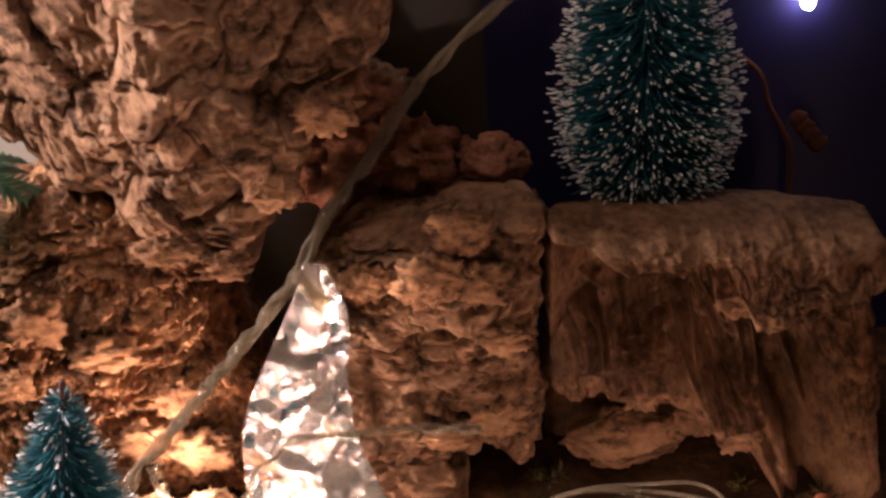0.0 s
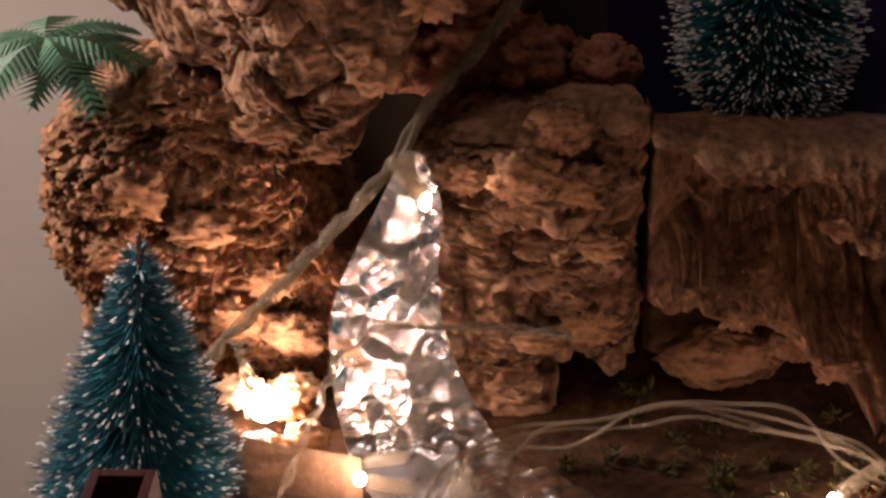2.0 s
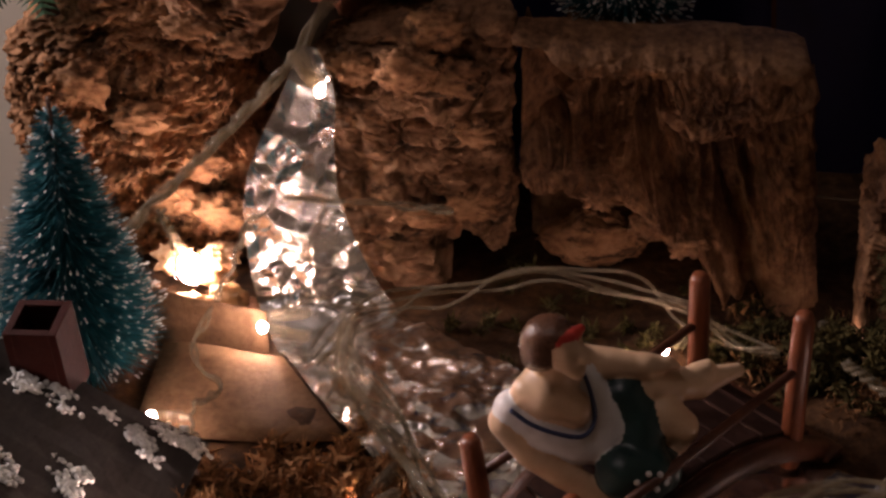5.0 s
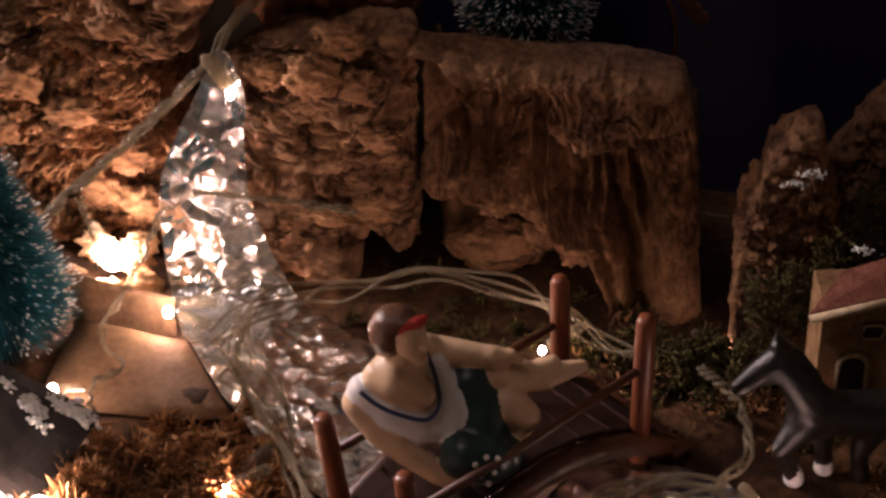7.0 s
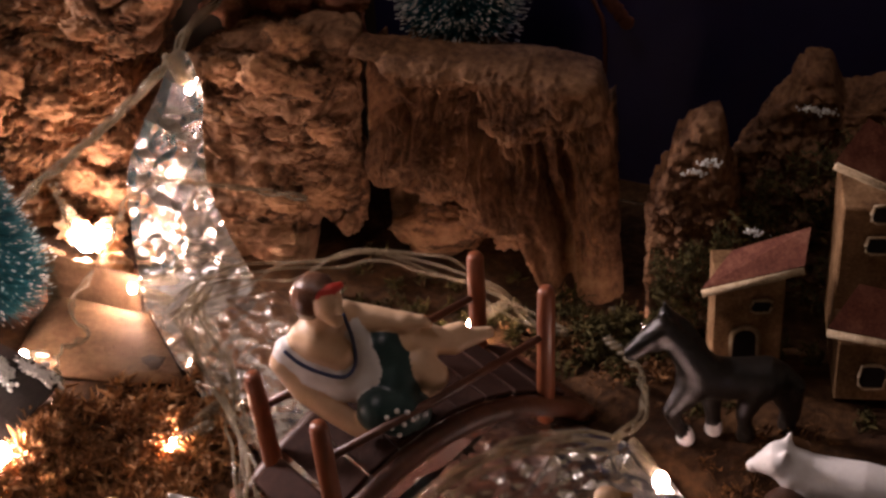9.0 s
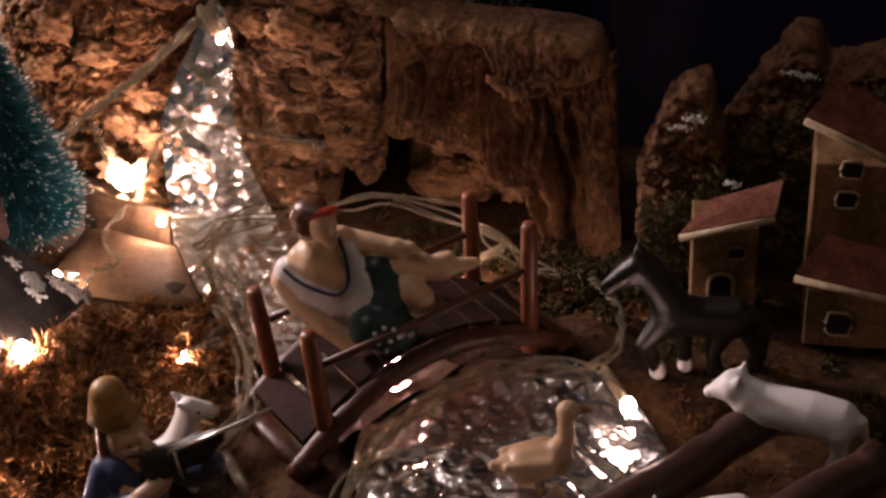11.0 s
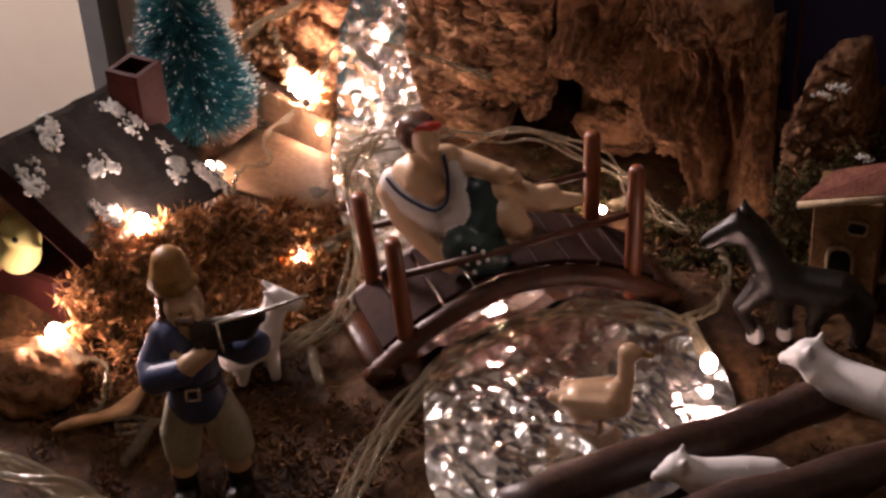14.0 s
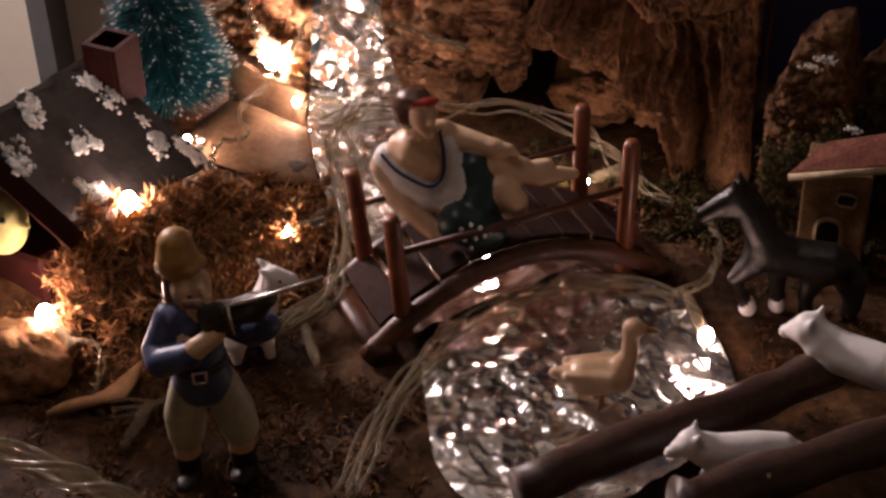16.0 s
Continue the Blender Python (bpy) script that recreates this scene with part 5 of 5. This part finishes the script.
def chip(pts, label, mat=CHIP, thick=0.003):
    """A bent flat flake through four corners."""
    a, b2, c, d = (Vector(p) for p in pts)
    vs, n = [], 7
    up = (b2 - a).cross(d - a).normalized()
    up = up if up.z > 0 else -up
    for k in range(n):
        for j in range(n):
            s, t = k / (n - 1), j / (n - 1)
            p = a.lerp(b2, s).lerp(d.lerp(c, s), t)
            vs.append(p + up * (0.0016 * math.sin(s * 5 + t * 2)))
    o = len(vs)
    vs += [v - up * thick for v in vs]
    fs = []
    for k in range(n - 1):
        for j in range(n - 1):
            q = (k * n + j, (k + 1) * n + j, (k + 1) * n + j + 1, k * n + j + 1)
            fs += [q, tuple(o + i for i in q[::-1])]
    edge = [k * n for k in range(n)] + [(n - 1) * n + j for j in range(1, n)] + [k * n + n - 1 for k in range(n - 2, -1, -1)] + list(range(n - 2, 0, -1))
    fs += [(x, o + x, o + y, y) for x, y in zip(edge, edge[1:] + edge[:1])]
    thing("bark_chip", label, "bark", group="bark chips", me=Shape(mat).add(vs, fs).mesh("bark_chip"))


chip([(-0.0376, -0.3117, 0.006), (-0.0255, -0.2912, 0.006), (-0.0198, -0.2694, 0.006), (-0.0133, -0.2913, 0.006)], "curved pale strip of bark lying on the ground")
chip([(-0.1045, -0.0640, 0), (-0.0540, -0.0690, 0), (-0.0190, -0.1180, 0), (-0.1020, -0.1180, 0)], "smooth tan card laid over the ground", KRAFT, 0.001)
chip([(-0.1103, -0.048, 0.0160), (-0.0640, -0.052, 0.0060), (-0.0640, -0.055, -0.0160), (-0.1130, -0.050, -0.0150)], "tan card tab standing beside the stream", KRAFT, 0.001)
thing("bark_chip", "rounded brown bark stump at the edge of the moss", "bark", group="bark chips", me=lump("stump", (-0.068, -0.287, 0.004), (0.024, 0.020, 0.017), CORK, seed=14))
thing("bark_chip", "pale bark knob at the foot of the cliff", "bark", group="bark chips", me=lump("knob", (-0.134, 0.004, -0.0387), (0.012, 0.009, 0.016), CHIP, seed=15, amp=0.5))


# Pale lumps added as reflectors, to widen the glare of the brightest lamp.
for k, (x, y, z, sz) in enumerate([(-0.114, -0.006, -0.002, 0.009), (-0.100, -0.005, -0.006, 0.010), (-0.092, -0.010, 0.004, 0.007), (-0.104, -0.026, -0.014, 0.009), (-0.088, -0.022, -0.010, 0.008)]):
    thing("bark_chip", "small pale bark piece added to catch the brightest lamp", "bark", group="bark chips", me=lump("nest", (x, y, z), (sz, sz * 0.7, sz * 0.8), CHIP, seed=90 + k, amp=0.6, freq=3.0))


def chick():
    sh = Blob([YELLOW, BLACK], 0.0007, 0.002)
    c = np.array((-0.0835, -0.2600, 0.0575))
    sh.limb([c + (-0.006, 0.004, -0.001), c + (-0.002, 0.002, 0.000)], [0.0082, 0.0075], 0, 14)
    sh.limb([c + (-0.004, 0.004, -0.006), c + (-0.012, 0.006, -0.016), c + (-0.020, 0.008, -0.018)], [0.007, 0.010, 0.008], 0, 14)
    sh.limb([c + (0.004, 0.000, -0.002), c + (0.009, -0.001, -0.003)], [0.003, 0.001], 0, 8)
    sh.dot(c + (0.0005, -0.0060, 0.001), (0.0015, 0.0012, 0.0015), 1)
    thing("chick_figurine", "pale yellow chick figurine beside the house", "figurine", me=sh.mesh("chick_figurine"))


chick()


# ---- fairy lights ----
GLOWS = {}


def led(place, way, power, label, size=0.8):
    """One lamp of the string: clear socket tube and LED head; size over 1 swells the bulb for glare."""
    ob = thing("fairy_light", label, "fairy light", group="fairy lights")
    p, d = Vector(place), Vector(way).normalized()
    part("socket", Shape(CABLE).tube([p + d * 0.003, p + d * 0.006, p + d * 0.018, p + d * 0.020], [0.0024, 0.0027, 0.0024, 0.0012], segs=12).mesh("socket"), ob, "clear plastic socket")
    if power not in GLOWS:
        GLOWS[power] = glow("warm_led", (1.0, 0.65, 0.58), power * LED / size**2)
    part("bulb", Shape(GLOWS[power]).ball(p, (0.0026 * size, 0.0026 * size, 0.0034 * size), 0, 7, 10).mesh("bulb"), ob, "glowing warm white LED")


LIT = "lit LED in a clear socket"
# The brightest bulb is oversized: the glare round it is put into its shape.
led((-0.1045, -0.016, 0.001), (-0.25, -0.1, 1.0), 400, LIT + " by the fir tree", 2.2)
led((0.012, 0.045, 0.215), (0.3, 0.2, 1.0), 12, LIT + " above the bark slab")
led((-0.040, -0.010, 0.086), (-0.5, 0.2, 0.7), 22, LIT + " at the head of the waterfall", 0.7)
led((-0.093, -0.119, 0.010), (0.6, -0.3, 0.3), 45, LIT + " by the foot of a fir")
led((-0.0627, -0.062, 0.0077), (1, -0.2, -0.1), 70, LIT + " beside the stream")
led((0.1724, -0.03, -0.0184), (-0.5, -0.2, 0.5), 9, LIT + " below the village")
led((0.0975, -0.060, -0.0005), (0.6, 0.3, 0.3), 42, LIT + " behind the bridge", 0.6)
led((-0.0094, -0.1653, 0.008), (0.9, 0.5, 0.3), 60, LIT + " in the moss beside the stream")
led((-0.0537, -0.2193, 0.046), (-0.1, 0.3, -1), 150, LIT + " in the moss under the roof", 1.6)
led((-0.0616, -0.2754, 0.022), (0.8, -0.35, -0.2), 120, LIT + " beside the bark stump", 1.5)
led((0.1922, -0.1652, 0.012), (-0.6, 0.5, 0.5), 20, LIT + " at the edge of the pond", 1.3)
led((0.086, -0.151, 0.010), (-0.6, 0.5, 0.2), 75, LIT + " under the bridge")


def dark_lamp(place, tip, label):
    """A lamp of the string that is off: clear socket with its LED."""
    ob = thing("fairy_light", label, "fairy light", group="fairy lights")
    p, q = Vector(place), Vector(tip)
    part("socket", Shape(CABLE).tube([p.lerp(q, t) for t in (0.22, 0.36, 0.62, 0.66, 0.95, 1.0)], [0.0021, 0.0026, 0.0025, 0.0029, 0.0024, 0.0012], segs=12).mesh("socket"), ob, "clear plastic socket")
    part("bulb", Shape(CABLE).ball(p.lerp(q, 0.14), (0.0022, 0.0022, 0.0026), 0, 7, 10).mesh("bulb"), ob, "unlit clear LED")


OFF = "unlit LED in a clear socket"
dark_lamp((-0.0127, -0.1680, 0.006), (0.0035, -0.1370, 0.008), OFF + " lying at the stream bank")
dark_lamp((0.0014, -0.3166, 0.003), (-0.0018, -0.2905, 0.006), OFF + " beside the bark strip")
dark_lamp((0.0500, -0.2420, 0.003), (0.0300, -0.2185, 0.005), OFF + " on the ground by the bridge")
dark_lamp((-0.0790, -0.0480, 0.000), (-0.0480, -0.0400, -0.002), OFF + " across the foot of the waterfall")

STAR = glow("violet_white_led", (0.75, 0.7, 1.0), 60.0)
star = thing("star_light", "small bluish white LED star on the night sky", "fairy light")
part("bulb", Shape(STAR).ball((0.1456, 0.099, 0.1358), 0.003, 0, 7, 10).mesh("bulb"), star)
part("socket", Shape(CABLE).tube([(0.146, 0.1, 0.1372), (0.1465, 0.1, 0.1477)], 0.0024, segs=10).mesh("socket"), star)


def cable(pts, label, strands=3, r=0.00085, spread=0.0016, twist=500.0, wobble=0.0):
    """A twisted bundle of clear wires."""
    C = curve(pts, 14)
    ob = thing("light_cable", label, "cable", group="fairy light cables")
    dist = 0.0
    D = [0.0]
    for a, b2 in zip(C, C[1:]):
        dist += (b2 - a).length
        D.append(dist)
    for s in range(strands):
        out = []
        for k, p in enumerate(C):
            d = (C[min(k + 1, len(C) - 1)] - C[max(k - 1, 0)]).normalized()
            a = d.cross(Vector((0, 0.3, 1))).normalized()
            c = a.cross(d)
            ph = 2 * math.pi * s / strands + D[k] * twist * (1 + 0.3 * math.sin(D[k] * 60 + s))
            w = spread * (1 + wobble * math.sin(D[k] * 45 + s * 2))
            out.append(p + (a * math.cos(ph) + c * math.sin(ph)) * w)
        part("wire", Shape(CABLE).tube(out, r, segs=7).mesh("wire"), ob)


TW = "twisted clear plastic fairy light cable"
cable([(0.0433, 0.075, 0.17), (0.0261, 0.068, 0.1594), (-0.0046, 0.055, 0.1367), (-0.0231, 0.036, 0.1196), (-0.0418, 0.01, 0.1096), (-0.052, 0.002, 0.094), (-0.085, -0.020, 0.066), (-0.116, -0.050, 0.044), (-0.125, -0.065, 0.030)], TW + " hanging across the bark", 4, 0.0013, 0.0016, 130)
cable([(-0.0053, 0.055, 0.1361), (-0.0138, 0.056, 0.1431), (-0.0264, 0.058, 0.1488)], "short clear cable branch over the stones", 2)
cable([(-0.052, 0.002, 0.094), (-0.047, -0.004, 0.091), (-0.042, -0.008, 0.088)], "short clear cable to the waterfall lamp", 2)
cable([(-0.1052, -0.035, 0.0458), (-0.1044, -0.03, 0.0241), (-0.1085, -0.02, -0.0007)], "short clear cable down to the bark", 2)
cable([(0.0091, -0.004, 0.0251), (-0.0183, -0.006, 0.0292), (-0.0513, -0.024, 0.0446), (-0.0688, -0.032, 0.0392), (-0.0778, -0.038, 0.0225), (-0.0869, -0.055, 0.0071), (-0.0873, -0.0776, 0.006), (-0.0735, -0.0954, 0.005), (-0.0807, -0.1123, 0.006), (-0.068, -0.1381, 0.006)], "clear cable loop across the foil waterfall", 2, 0.0009, 0.0013, 180)
cable([(-0.0381, -0.0788, 0.006), (-0.0277, -0.053, 0.006), (-0.0086, -0.03, -0.0016), (0.0184, -0.03, 0.0048), (0.0451, -0.03, 0.0148), (0.0704, -0.03, 0.0122), (0.0971, -0.04, 0.01), (0.1229, -0.05, 0.0013), (0.141, -0.06, 0)], TW + " lying behind the bridge", 4, 0.0008, 0.0036, 28, 0.8)
cable([(-0.0261, -0.0576, 0.008), (-0.0248, -0.0798, 0.008), (-0.001, -0.1112, 0.008), (0.0126, -0.1474, 0.01), (0.0248, -0.172, 0.01), (0.0329, -0.1994, 0.01), (0.0234, -0.2173, 0.008), (0.0109, -0.2518, 0.006), (0.0007, -0.2863, 0.006), (-0.0111, -0.303, 0.008)], TW + " running down the stream bank", 4, 0.0008, 0.0030, 34, 0.8)
cable([(0.0968, -0.3045, 0.008), (0.0907, -0.2562, 0.01), (0.0973, -0.201, 0.016), (0.1259, -0.1666, 0.018), (0.1562, -0.1569, 0.018), (0.1744, -0.1568, 0.018)], "bundle of clear cables over the foil pond", 7, 0.0008, 0.0040, 22, 0.6)
cable([(0.1567, 0.03, 0.0123), (0.1701, 0.025, 0.0136), (0.1831, 0, 0.0295)], "thin wire behind the village rock", 1, 0.0006, 0.0, 1)
cable([(0.1628, -0.0888, 0.02), (0.1768, -0.104, 0.018), (0.1825, -0.13, 0.016), (0.1724, -0.1486, 0.016)], "clear cable loop beside the bridge", 3, 0.0009, 0.0016)
cable([(-0.0926, -0.2854, 0.012), (-0.083, -0.2851, 0.012), (-0.0418, -0.2734, 0.012), (-0.0304, -0.2823, 0.01), (-0.0249, -0.2984, 0.01)], "clear cable beside the bark stump", 2)
cable([(-0.0502, -0.35, 0.02), (-0.0041, -0.3489, 0.02), (0.0451, -0.3552, 0.02)], "thick clear cable at the edge of the display", 4, 0.002, 0.004, 60)
cable([(0.0225, -0.2227, 0.0060), (0.0318, -0.2027, 0.0080), (0.0302, -0.1782, 0.0100), (0.0077, -0.1424, 0.0120), (-0.0165, -0.1142, 0.0140), (-0.0272, -0.0940, 0.0160), (-0.0267, -0.0699, 0.0180)], "loose bundle of clear cables looping past the bridge", 5, 0.0009, 0.0034, 40, 0.7)


def slatted_fence():
    f = thing("slatted_fence", "short slatted wooden fence leaning under the eave", "fence")
    foot, head, step = Vector((-0.0797, -0.2094, 0.024)), Vector((-0.0712, -0.2013, 0.0343)), Vector((0.0066, -0.0006, 0.0))
    for k in range(4):
        a, c = foot + step * k, head + step * k + Vector((0, 0, 0.0012 * (k % 2)))
        part("slat", Shape(WOOD).tube([a, a.lerp(c, 0.5), c], [0.0018, 0.0019, 0.0016], segs=6).mesh("slat"), f)
    for t in (0.25, 0.75):
        a = foot.lerp(head, t) - step * 0.4 + Vector((0, 0.002, 0))
        part("crossbar", Shape(WOOD).tube([a, a + step * 3.8], 0.0011, segs=6).mesh("crossbar"), f)


slatted_fence()
